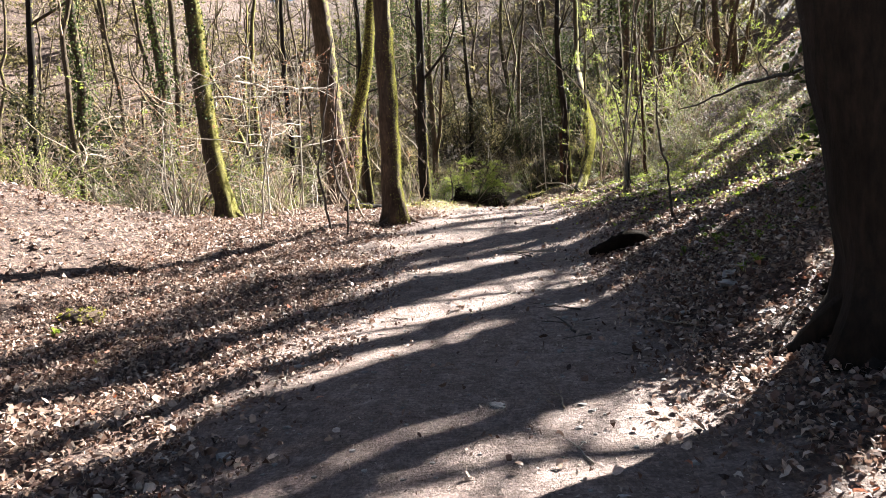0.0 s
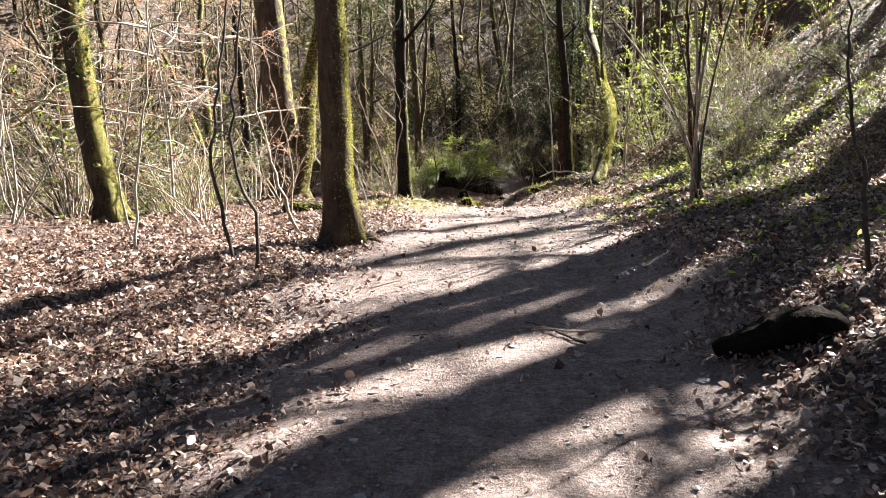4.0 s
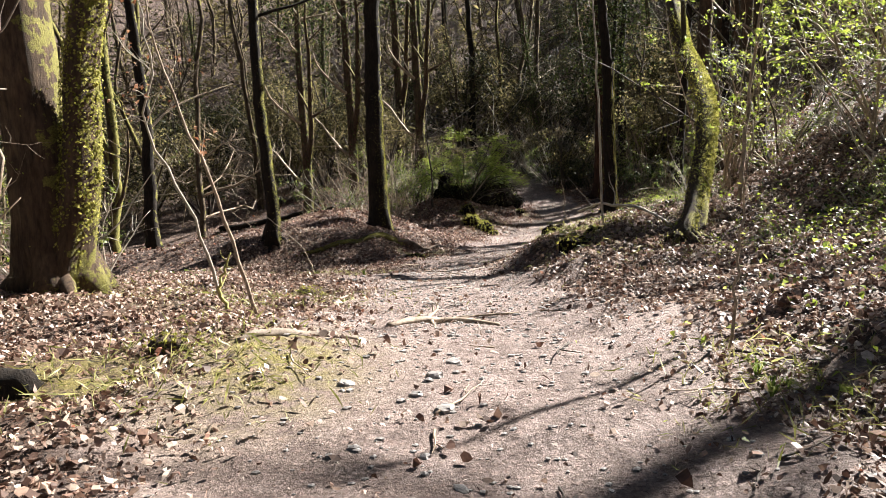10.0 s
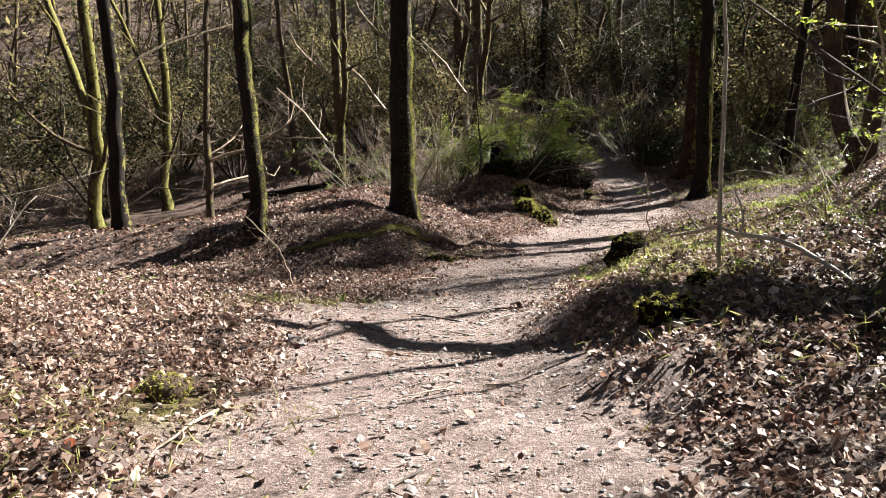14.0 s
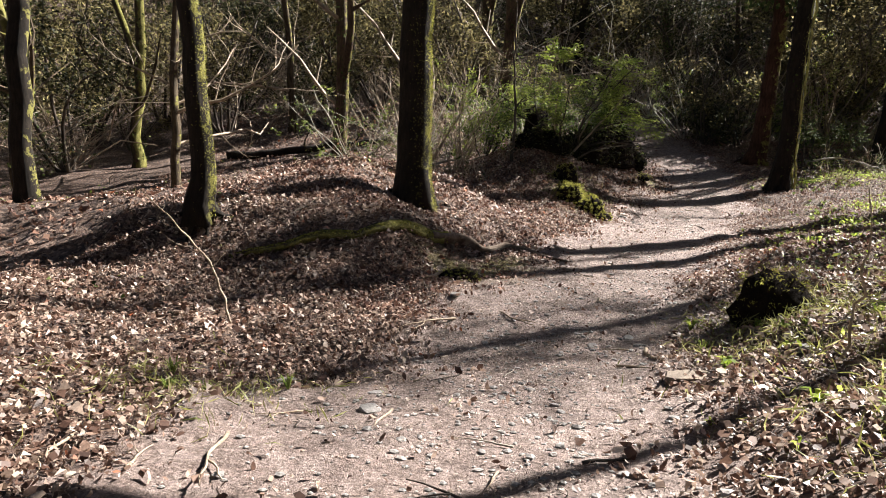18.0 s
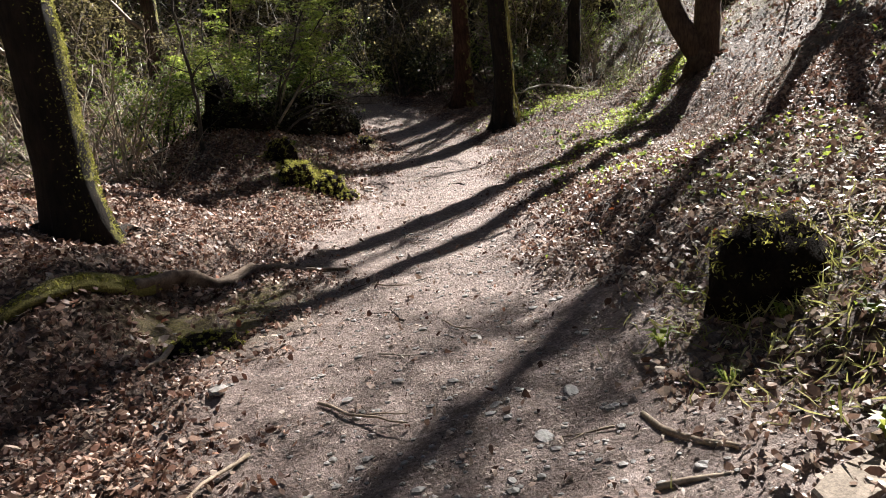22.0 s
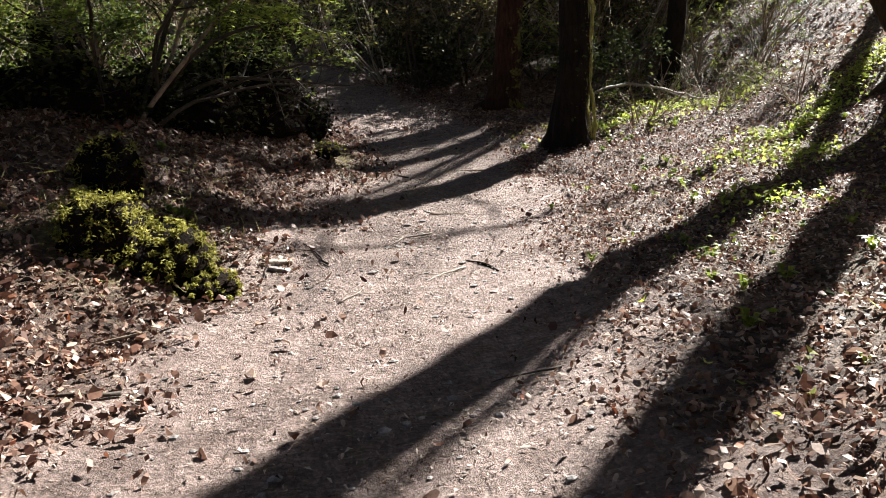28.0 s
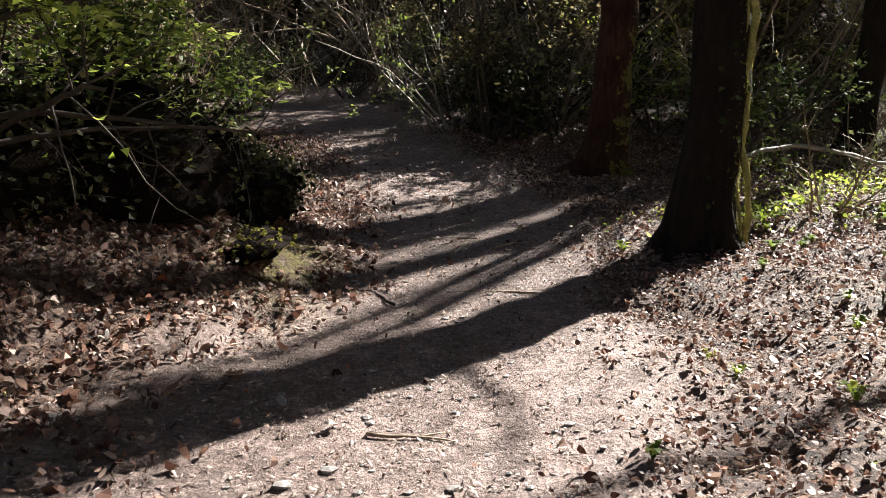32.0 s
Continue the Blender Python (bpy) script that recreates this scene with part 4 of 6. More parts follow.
# ---- undergrowth ----
def bare_bush(seed, stems, height, material, spread=0.35, levels=2, name="bare_bush", label="leafless twiggy bush in the undergrowth", leaves=0, leaf=None, leaf_size=0.03, category="bush", group="bare bushes"):
    rng = np.random.default_rng(seed)
    root = thing(name, (0, 0, 0), label, category, group)
    tips = []
    for _ in range(stems):
        a = rng.uniform(0, 6.3)
        p, rr = branch(rng, (rng.normal(0, 0.06), rng.normal(0, 0.06), -0.08), (math.cos(a) * spread, math.sin(a) * spread, 1), height * rng.uniform(0.6, 1.15), 0.011 * height ** 0.5 * rng.uniform(0.7, 1.3), 10, 0.14, 0.02)
        s = Shape()
        tube(s, p, rr, 5)
        offshoots(s, rng, p, rr, levels, 5, height * 0.36, 3, 0.9, 0.03, 0.2, 0.2, tips)
        part("stem", s.mesh("stem", material), root)
    if leaves:
        pick = [tips[i] for i in rng.integers(0, len(tips), leaves)]
        c = np.array([p[int(rng.integers(1, len(p)))] for p in pick]) + rng.normal(0, 0.02, (leaves, 3))
        v, t = leaf_cloud(rng, c, leaf_size, 0.6)
        part("foliage", mesh_of("foliage", v, t, leaf, False), root, "", "stuff")
    return root


def evergreen(seed, label, rx, rz, leaves, material, size):
    """A dense dark bush: stems, and leaves in many small clumps with gaps."""
    rng = np.random.default_rng(seed)
    root = thing("evergreen_bush", (0, 0, 0), label, "bush", "evergreen bushes")
    s, clumps = Shape(), []
    for _ in range(6):
        a = rng.uniform(0, 6.3)
        p, rr = branch(rng, (0, 0, -0.1), (math.cos(a) * rx, math.sin(a) * rx, rz * 0.9), (rx + rz) * 0.6, 0.025, 8, 0.15, 0)
        tube(s, p, rr, 5)
        offshoots(s, rng, p, rr, 2, 4, rx * 0.5, 3, tips=clumps)
    part("branchwork", s.mesh("branchwork", TWIG_DARK), root, "", "stuff")
    c = np.concatenate([p[2:] for p in clumps])
    c = c[rng.integers(0, len(c), leaves)] + rng.normal(0, 0.10, (leaves, 3))
    c = c[c[:, 2] > 0.02]
    v, t = leaf_cloud(rng, c, size, 0.7, ratio=0.6)
    part("foliage", mesh_of("foliage", v, t, material, False), root, "", "stuff")
    return root


def scatter(kinds, spots, rng, sizes=(0.8, 1.25), sink=0.02):
    """Sets out copies, and the first of each kind at one of the spots too."""
    first = {}
    for x, y in spots:
        k = int(rng.integers(0, len(kinds)))
        m = pose(x, y, on(x, y) - sink, 0, 0, rng.uniform(0, 360)) @ Matrix.Scale(rng.uniform(*sizes), 4)
        if k in first:
            copy_thing(kinds[k], m)
        else:
            first[k] = m
    for k, kind in enumerate(kinds):
        kind.matrix_basis = first.get(k, pose(-20 - k, 40, on(-20 - k, 40)))


def strewn(rng, count, x, y, clear, side=0):
    out = []
    while len(out) < count:
        px, py = rng.uniform(*x), rng.uniform(*y)
        u = px - float(along(py, 1))
        if abs(u) > clear + float(along(py, 3)) and (not side or u * side > 0):
            out.append((px, py))
    return out


_rng = np.random.default_rng(8)
BUSHES = [bare_bush(31, 7, 2.6, TWIG), bare_bush(32, 5, 1.8, TWIG_PALE, 0.6), bare_bush(33, 9, 2.2, TWIG, 0.5), bare_bush(34, 4, 3.4, TWIG, 0.25),
          bare_bush(35, 6, 1.5, TWIG, 0.7, leaves=260, leaf=FRESH, label="twiggy bush breaking into small green leaf"), bare_bush(36, 6, 2.0, TWIG, 0.5, leaves=160, leaf=BEECH, leaf_size=0.05, label="young beech bush keeping its dry copper leaves")]
scatter(BUSHES, strewn(_rng, 6, (-20, -6), (19, 26), 3.2, -1) + strewn(_rng, 12, (-16, -6), (15, 24), 4) + strewn(_rng, 14, (-14, 18), (47, 58), 1.6) + strewn(_rng, 7, (7, 15), (20, 38), 3.0, 1)
        + strewn(_rng, 4, (7, 14), (44, 50), 2.5, 1) + [(-3.4, 15.2), (-4.3, 17.4), (-2.9, 17.9), (-5.6, 14.6), (-6.2, 17.2), (-4.6, 19.3), (-5.4, 22.6), (-6.6, 24.2), (-4.9, 24.3), (-7.4, 21.4), (6.2, 22.2), (-1.4, 40), (-2.6, 38.6), (-0.8, 42), (0.2, 44.5), (-3.5, 36.4), (3.2, 51.5), (1.4, 50.5)], _rng)
GREENS = [evergreen(41, "dense dark holly bush", 1.1, 1.7, 1500, IVY, 0.08), evergreen(42, "low thicket overgrown with dark ivy", 1.4, 0.9, 1600, DUSK, 0.085), evergreen(43, "olive-brown evergreen shrub with small leaves", 1.2, 2.4, 1900, THICKET, 0.07)]
scatter(GREENS, [(7.0, 44.6), (8.6, 45.6), (6.2, 46.6), (5.2, 48.0), (8, 48), (4.4, 50.5), (-0.6, 49), (-2.5, 47), (-4.6, 49), (1.5, 53), (-1, 54), (6.5, 55), (10, 53), (13, 51), (3.6, 57),
                 (-5, 57), (-9, 52), (-12, 49), (-14, 45), (-10.5, 50.5), (-16, 40), (-18, 34), (-14, 29.5), (-20, 28), (-13, 23), (-17, 19), (16, 38), (18, 44), (4.7, 44.8), (6.9, 42.0), (0.8, 47.4), (-0.8, 45.6), (-15, 24.6), (4.9, 46.2), (5.6, 44.9), (4.4, 47.6)]
        + strewn(_rng, 14, (-25, 28), (55, 64), 1), _rng, (0.8, 1.3))
# out of view; these bushes are added only to darken the near bank
SHADES = [evergreen(50, "unseen holly bush added to shade the bank", 1.1, 1.7, 1800, IVY, 0.08)]
scatter(SHADES, [(4.2, 6.7), (4.8, 7.7)], _rng, (1.1, 1.3), 0.05)
SLIM = [evergreen(47, "narrow olive holly tree behind the bend", 0.5, 2.5, 4600, THICKET, 0.05)]
scatter(SLIM, [(8.1, 45.0), (8.9, 45.9)], _rng, (2.2, 2.3), 0.1)
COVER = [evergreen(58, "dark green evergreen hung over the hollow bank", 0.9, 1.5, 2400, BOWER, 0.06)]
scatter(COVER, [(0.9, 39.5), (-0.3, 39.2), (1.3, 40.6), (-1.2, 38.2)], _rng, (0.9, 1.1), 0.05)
# dark leaf colour here helps paint the shade of the hollow under the shrub
LOW = [evergreen(49, "low ivy thicket on the bank, coloured dark for the hollow's shade", 1.3, 0.8, 1100, DUSK, 0.07)]
scatter(LOW, [(0.75, 38.2), (1.0, 39.0), (1.15, 39.9), (1.45, 40.9), (1.75, 42.0), (0.2, 38.9), (0.4, 40.2)], _rng, (0.5, 0.62), 0.05)
TALL = [evergreen(46, "tall tangled thicket with olive-brown leaf", 1.0, 2.4, 5200, THICKET, 0.05), evergreen(48, "tall dark holly tree in deep shade", 1.0, 2.4, 5200, DUSK, 0.05)]
scatter(TALL, [(-3.5, 53), (0.2, 57), (3.8, 59.5), (7.6, 57), (11.4, 56), (14.6, 53), (-7.5, 56.5), (5.6, 51.6), (-1.2, 60.5), (6, 62), (15.6, 58), (19, 55), (2.6, 54.6), (8.8, 52.6), (-10.5, 59), (-12.5, 51), (-17.5, 31), (-18, 26), (-13.5, 41), (-19, 36), (-11, 46), (-16, 46), (-20, 20), (-22, 31), (-8, 50), (-24, 26), (-14.5, 26.5), (9.2, 48.4), (-6.4, 49.6), (-9.4, 53.4), (-3.4, 49.0), (-14.6, 48.4), (-17.6, 42.4), (-18.4, 38.4)], _rng, (2.0, 3.2), 0.1)
LEAFING = [bare_bush(54, 8, 2.8, TWIG, 0.5, 2, "leafing_bush", "twiggy bush coming into fresh green leaf", 900, FRESH, 0.06, "bush", "leafing bushes"), bare_bush(55, 7, 2.0, TWIG_PALE, 0.8, 2, "leafing_bush", "arching pale bush with olive and green leaves", 800, HERB, 0.055, "bush", "leafing bushes")]
scatter(LEAFING, [(4.6, 24.4), (5.2, 28.2), (-3.4, 35.6), (-1.6, 36.6), (-6.8, 18.6), (-8.6, 18.8), (-10.4, 19.6), (-12.4, 19.2), (-5.8, 20.6), (-14, 22.4), (-9.6, 26.4), (-6.2, 23.2), (-15.4, 18.4), (-12.0, 23.8), (4.2, 45.6), (9.6, 43.2), (11.4, 43.8), (-1.0, 38.6), (-0.4, 40.8), (-1.8, 39.8), (-2.6, 37.4), (-2.0, 41.2), (7.4, 43.6), (6.4, 44.4), (8.8, 44.2), (10.4, 42.6), (9.4, 24.0), (-8.0, 16.8), (-9.8, 17.6), (-11.6, 17.8), (-7.2, 20.4), (-5.0, 19.8), (-4.2, 21.6), (-6.4, 22.2), (-8.8, 22.4), (-10.8, 22.6), (5.8, 22.6), (7.0, 24.4), (5.4, 26.4), (10.2, 45.2), (12.2, 46.2), (8.2, 45.4)], _rng, (0.8, 1.3))
BANK_BUSHES = [bare_bush(56, 7, 1.7, TWIG_PALE, 0.9, 2, "leafing_bush", "arching pale bush with small olive leaves", 520, HERB, 0.045, "bush", "bank bushes")]
scatter(BANK_BUSHES, [(4.6, 17.4), (5.4, 19.0), (6.2, 20.4), (5.7, 23.2), (6.9, 23.6), (7.8, 25.4), (5.6, 21.8)], _rng, (0.7, 1.2))
PALE = [bare_bush(59, 13, 3.2, TWIG_PALE, 0.75, 2, "bare_bush", "big fan of bleached bare stems beyond the bend")]
scatter(PALE, [(3.5, 49.6), (4.6, 50.2)], _rng, (0.9, 1.1))


def layered_sapling(seed, height, label, material, leaves):
    """A young beech: thin flat sprays of twigs, one above the other, with a few dry leaves."""
    rng = np.random.default_rng(seed)
    root = thing("young_beech", (0, 0, 0), label, "sapling", "young beeches")
    stem = bend([(0, 0, -0.1), (rng.normal(0, 0.1), 0, height * 0.4), (rng.normal(0, 0.25), rng.normal(0, 0.2), height)], 16)
    radii = 0.02 * np.linspace(1.1, 0.25, 16)
    s = Shape()
    tube(s, stem, radii, 6, rng, 0.1)
    part("stem", s.mesh("stem", material), root)
    s, tips = Shape(), []
    for k in range(15):
        foot = stem[int(rng.integers(3, 15))]
        a = 2.4 * k + rng.normal(0, 0.3)
        p, rr = branch(rng, foot, (math.cos(a), math.sin(a), rng.normal(0.12, 0.12)), rng.uniform(0.8, 2.0), 0.014, 9, 0.16, 0.01)
        tube(s, p, rr, 4)
        offshoots(s, rng, p, rr, 2, 6, 0.6, 3, 0.8, 0.0, 0.2, 0.15, tips)
    part("branchwork", s.mesh("branchwork", material), root, "flat sprays of fine twigs", "stuff")
    pts = np.concatenate([t[1:] for t in tips])
    v, t = leaf_cloud(rng, pts[rng.integers(0, len(pts), leaves)] + rng.normal(0, 0.02, (leaves, 3)), 0.055, 0.5)
    part("foliage", mesh_of("foliage", v, t, BEECH, False), root, "dry copper leaves", "stuff")
    return root


# two kinds get the pale wood so that their twigs look sunlit
YOUNG = [layered_sapling(91, 3.2, "young beech keeping some dry copper leaves", TWIG, 420), layered_sapling(92, 2.6, "young beech with flat sprays of pale twigs", TWIG_PALE, 160), layered_sapling(93, 3.8, "tall young beech with few copper leaves", TWIG_PALE, 420)]
scatter(YOUNG, [(-3.6, 17.0), (-4.4, 18.2), (-5.6, 17.6), (-6.8, 18.4), (-5.4, 19.6), (-7.6, 20.6), (-8.8, 19.2), (-7.2, 17.2), (-4.2, 16.4), (-6.4, 19.8)], _rng, (0.8, 1.15))
# wild tangles of crossing stems that fill the wood's floor
TANGLES = [bare_bush(37, 12, 3.6, TWIG_DARK, 0.7, 2, "thicket", "dense tangle of dark twigs and thin crossing stems", 260, IVY, 0.05, "thicket", "thickets"), bare_bush(38, 11, 3.0, TWIG, 0.9, 2, "thicket", "grey-brown tangle of arching bare twigs", 200, THICKET, 0.06, "thicket", "thickets"),
           bare_bush(39, 10, 2.2, TWIG, 1.1, 2, "thicket", "sunlit tangle of dead twigs", 160, BEECH, 0.05, "thicket", "thickets")]
scatter(TANGLES, [(-7.2, 19.4), (-8.4, 20.8), (-9.8, 21.2), (-11.2, 20.2), (-12.6, 21.8), (-6.2, 21.6), (-7.6, 23.4), (-10.0, 24.4), (-3.6, 40.8), (-2.4, 42.4), (-7.8, 47.2), (-5.4, 46.4), (-3.2, 45.4), (-1.4, 44.2), (0.0, 46.4), (-9.2, 48.2), (2.4, 49.8), (5.8, 45.6), (7.8, 44.0), (10.2, 45.2), (12.2, 46.6), (6.6, 49.4), (9.6, 48.0), (-15.8, 32.4), (-14.6, 21.0), (-16, 24), (-10.6, 18.2), (-13, 16.6), (5.6, 25.2), (7.8, 24.4), (-15.0, 37.0), (-14.4, 42.6)]
        + strewn(_rng, 10, (-26, -13), (15, 50), 4, -1) + strewn(_rng, 22, (-16, 20), (50, 60), 1.5), _rng, (0.7, 1.3))
BRAMBLES = [bare_bush(51, 8, 0.9, TWIG, 1.1, 1, "bramble", "low arching bramble with small leaves", 340, FRESH, 0.035, "bramble", "brambles"), bare_bush(52, 9, 0.7, TWIG_PALE, 1.2, 1, "bramble", "low tangle of pale stems and green leaves", 320, HERB, 0.04, "bramble", "brambles"),
            bare_bush(53, 8, 1.1, TWIG, 1.0, 1, "bramble", "dry bramble stems on the bank", 120, IVY, 0.05, "bramble", "brambles")]
scatter(BRAMBLES, strewn(_rng, 46, (3.4, 9), (14.5, 27), 1.6, 1) + strewn(_rng, 44, (5.5, 12), (12, 25), 2.5, 1) + strewn(_rng, 12, (6.5, 13), (39, 44), 2, 1) + strewn(_rng, 12, (-5, -1), (35, 44), 2, -1) + strewn(_rng, 10, (4, 8), (6, 15), 2.4, 1) + strewn(_rng, 8, (-9, -4), (17, 23), 2, -1), _rng, (0.6, 1.1))


# ---- what lies on the ground ----
def litter():
    rng = np.random.default_rng(11)

    def sown(count, reach, inner, y0, y1):
        y = rng.uniform(y0, y1, count)
        x = along(y, 1) + rng.uniform(-reach, reach, count)
        keep = np.abs(x - along(y, 1)) >= inner
        x, y = x[keep], y[keep]
        bare = trodden(x, y)
        keep = rng.random(len(x)) > np.maximum(bare * 0.97, 0.85 * smooth(0.45, 0.8, greenness(x, y) * (np.abs(x - along(y, 1)) < 4)))
        x, y = x[keep], y[keep]
        return np.stack([x, y, fine_lie(x, y) + rng.uniform(0.004, 0.035, len(x))], -1)

    near = sown(600000, 5.6, 0, 0, 46)
    off = np.abs(near[:, 0] - along(near[:, 1], 1))
    close = off < 2.4
    dry = near[:, 1] + 0.35 * near[:, 0] < 25.5 + 6 * value_noise(near[:, 0] * 0.5, near[:, 1] * 0.5, 31)
    dry |= (near[:, 0] - along(near[:, 1], 1) > 0.9) & (near[:, 1] < 30)
    sizes = rng.choice([0.022, 0.035, 0.05, 0.064], len(near), p=[0.25, 0.35, 0.28, 0.12]) * (1 - 0.3 * smooth(31, 34, near[:, 1]) * (near[:, 0] > along(near[:, 1], 1)))
    far = sown(120000, 14, 5.6, -1, 50)
    far_dry = far[:, 1] + 0.35 * far[:, 0] < 25.5 + 6 * value_noise(far[:, 0] * 0.5, far[:, 1] * 0.5, 31)
    for early, material, words in ((True, LITTER_DRY, "pale tan dry fallen leaves on both banks"), (False, LITTER, "deep reddish-brown fallen leaves on both banks")):
        pieces = Shape()
        for spots, size, four in ((near[close & (dry == early)], sizes[close & (dry == early)] * 1.08, True), (near[~close & (dry == early)], sizes[~close & (dry == early)] * 1.3, False), (far[far_dry == early], 0.095, False)):
            v, t = leaf_cloud(rng, spots, size, 0.75, four, ratio=rng.uniform(0.22, 0.72, (len(spots), 1)), curled=1.7)
            pieces.take(v, (), t)
        tagged(new("leaf_litter", pieces.mesh("leaf_litter", material, False)), words, "leaf litter", kind="stuff")

    y = rng.uniform(0, 46, 110000)
    x = along(y, 1) + rng.normal(0, 0.8, len(y)) * along(y, 3)
    thick = (0.22 + 0.6 * smooth(18, 30, y)) * smooth(0.25, 0.7, value_noise(x * 1.7, y * 1.7, 41) * 0.6 + value_noise(x * 0.6, y * 0.6, 42) * 0.5 + 0.15)
    keep = rng.random(len(y)) < thick
    x, y = x[keep], y[keep]
    c = np.stack([x, y, fine_lie(x, y) + rng.uniform(0.002, 0.008, len(x))], -1)
    v, t = leaf_cloud(rng, c, rng.choice([0.018, 0.026, 0.038], len(y), p=[0.5, 0.35, 0.15]), 0.25, ratio=0.32, curled=1.3)
    tagged(new("trodden_leaf_bits", mesh_of("trodden_leaf_bits", v, t, CHIP, False)), "pale broken leaf bits and chips trodden into the path", "leaf litter", kind="stuff")

    s = Shape()
    for k in range(5200):
        py = rng.uniform(2, 46) if k < 2600 else rng.normal(23, 4.5)
        px = float(along(py, 1)) + rng.normal(0, 0.75) * float(along(py, 3))
        r = rng.uniform(0.005, 0.014) + 0.016 * rng.random() ** 6
        b = blob(rng, r * rng.uniform(1, 1.6), r, r * 0.6, 4, 5, 0.25)
        s.take(b[0] + np.array([px, py, on(px, py) + r * 0.2]), b[1], b[2])
    tagged(new("gravel", s.mesh("gravel", STONE, False)), "small grey stone chips in the path", "gravel", kind="stuff")


litter()


def stone_mesh(seed, rx, ry, rz):
    rng = np.random.default_rng(seed)
    v, q, t = blob(rng, rx, ry, rz, 6, 9, 0.16, 0.55)
    return Shape().take(v, q, t).mesh("stone", STONE, False)


STONES = [stone_mesh(61, 0.07, 0.045, 0.014), stone_mesh(62, 0.05, 0.04, 0.018), stone_mesh(63, 0.09, 0.05, 0.016), stone_mesh(64, 0.04, 0.03, 0.015), stone_mesh(65, 0.06, 0.055, 0.02)]
STONE_SPOTS = [(1.42, 9.3, 1.1), (1.4, 8.95, 0.9), (1.36, 8.85, 0.9), (2.19, 6.21, 2.8), (2.14, 8.28, 1.5), (2.56, 9.15, 1.4), (1.56, 5.83, 1.0), (0.77, 6.85, 0.9), (0.83, 6.39, 0.9), (1.69, 5.83, 1.0), (3.29, 26.65, 2.4), (3.16, 26.6, 1.8), (2.2, 25.95, 1.7), (2.3, 26.3, 2.0), (2.9, 25.5, 1.5), (0.72, 17.66, 1.6), (0.62, 17.29, 1.4), (0.54, 16.95, 1.3), (0.13, 17.16, 1.1), (0.7, 16.74, 1.2), (-1.23, 26.0, 1.5), (-0.43, 25.23, 1.4), (-0.7, 22.97, 1.6), (0.02, 22.53, 1.3), (-0.48, 25.55, 1.0), (1.76, 35.22, 1.2),
               (2.09, 5.98, 2.0), (2.14, 5.25, 1.8), (-1.7, 3.95, 1.2), (-1.33, 3.87, 1.1), (-1.22, 5.23, 1.0), (0.15, 4.33, 1.1), (1.27, 27.6, 1.1), (0.95, 27.2, 1.0), (-0.4, 28.6, 1.4), (-0.7, 28.4, 1.5), (1.9, 7.5, 2.0), (0.15, 15.7, 1.2)]


def stones():
    rng = np.random.default_rng(12)
    spots = list(STONE_SPOTS)
    while len(spots) < 290:
        y = rng.uniform(2.5, 44) if len(spots) < 190 else rng.normal(24.5, 3.2)
        spots.append((float(along(y, 1)) + rng.normal(0, 0.62) * float(along(y, 3)), y, rng.uniform(0.2, 0.6)))
    for x, y, size in spots:
        size *= 0.8
        ob = solo("stone", STONES[int(rng.integers(0, 5))], (x, y, 0), "flat grey slate stone lying on the path", "stone", "loose stones on the path")
        ob.matrix_basis = pose(x, y, on(x, y) + 0.004, rng.normal(0, 8), rng.normal(0, 8), rng.uniform(0, 360)) @ Matrix.Scale(size, 4)


stones()


def ground_ivy():
    """Ivy and small green leaves creeping over the banks, thick in some places and gone in others."""
    rng = np.random.default_rng(17)
    for name, material, label, count, seed in (("ground_ivy", IVY, "dark ivy creeping over the bank", 30000, 21), ("ground_herbs", HERB, "small green leaves covering the bank", 22000, 22)):
        y = rng.uniform(3, 50, count)
        x = along(y, 1) + np.where(rng.random(count) < 0.75, rng.uniform(1.9, 11, count), -rng.uniform(4, 13, count))
        dense = smooth(0.5, 0.75, value_noise(x * 0.7, y * 0.7, seed)) * smooth(0.3, 0.6, value_noise(x * 2.6, y * 2.6, seed + 5)) * np.where(x > 0, 1, smooth(15, 20, y))
        dense = dense * (1 - 0.85 * smooth(29, 31, y) * smooth(39, 37, y) * (x > 0))
        keep = rng.random(count) < dense
        x, y = x[keep], y[keep]
        v, t = leaf_cloud(rng, np.stack([x, y, fine_lie(x, y) + rng.uniform(0.02, 0.12, len(x))], -1), 0.055, 0.5, ratio=0.8)
        tagged(new(name, mesh_of(name, v, t, material, False)), label, "ground cover", kind="stuff")


ground_ivy()


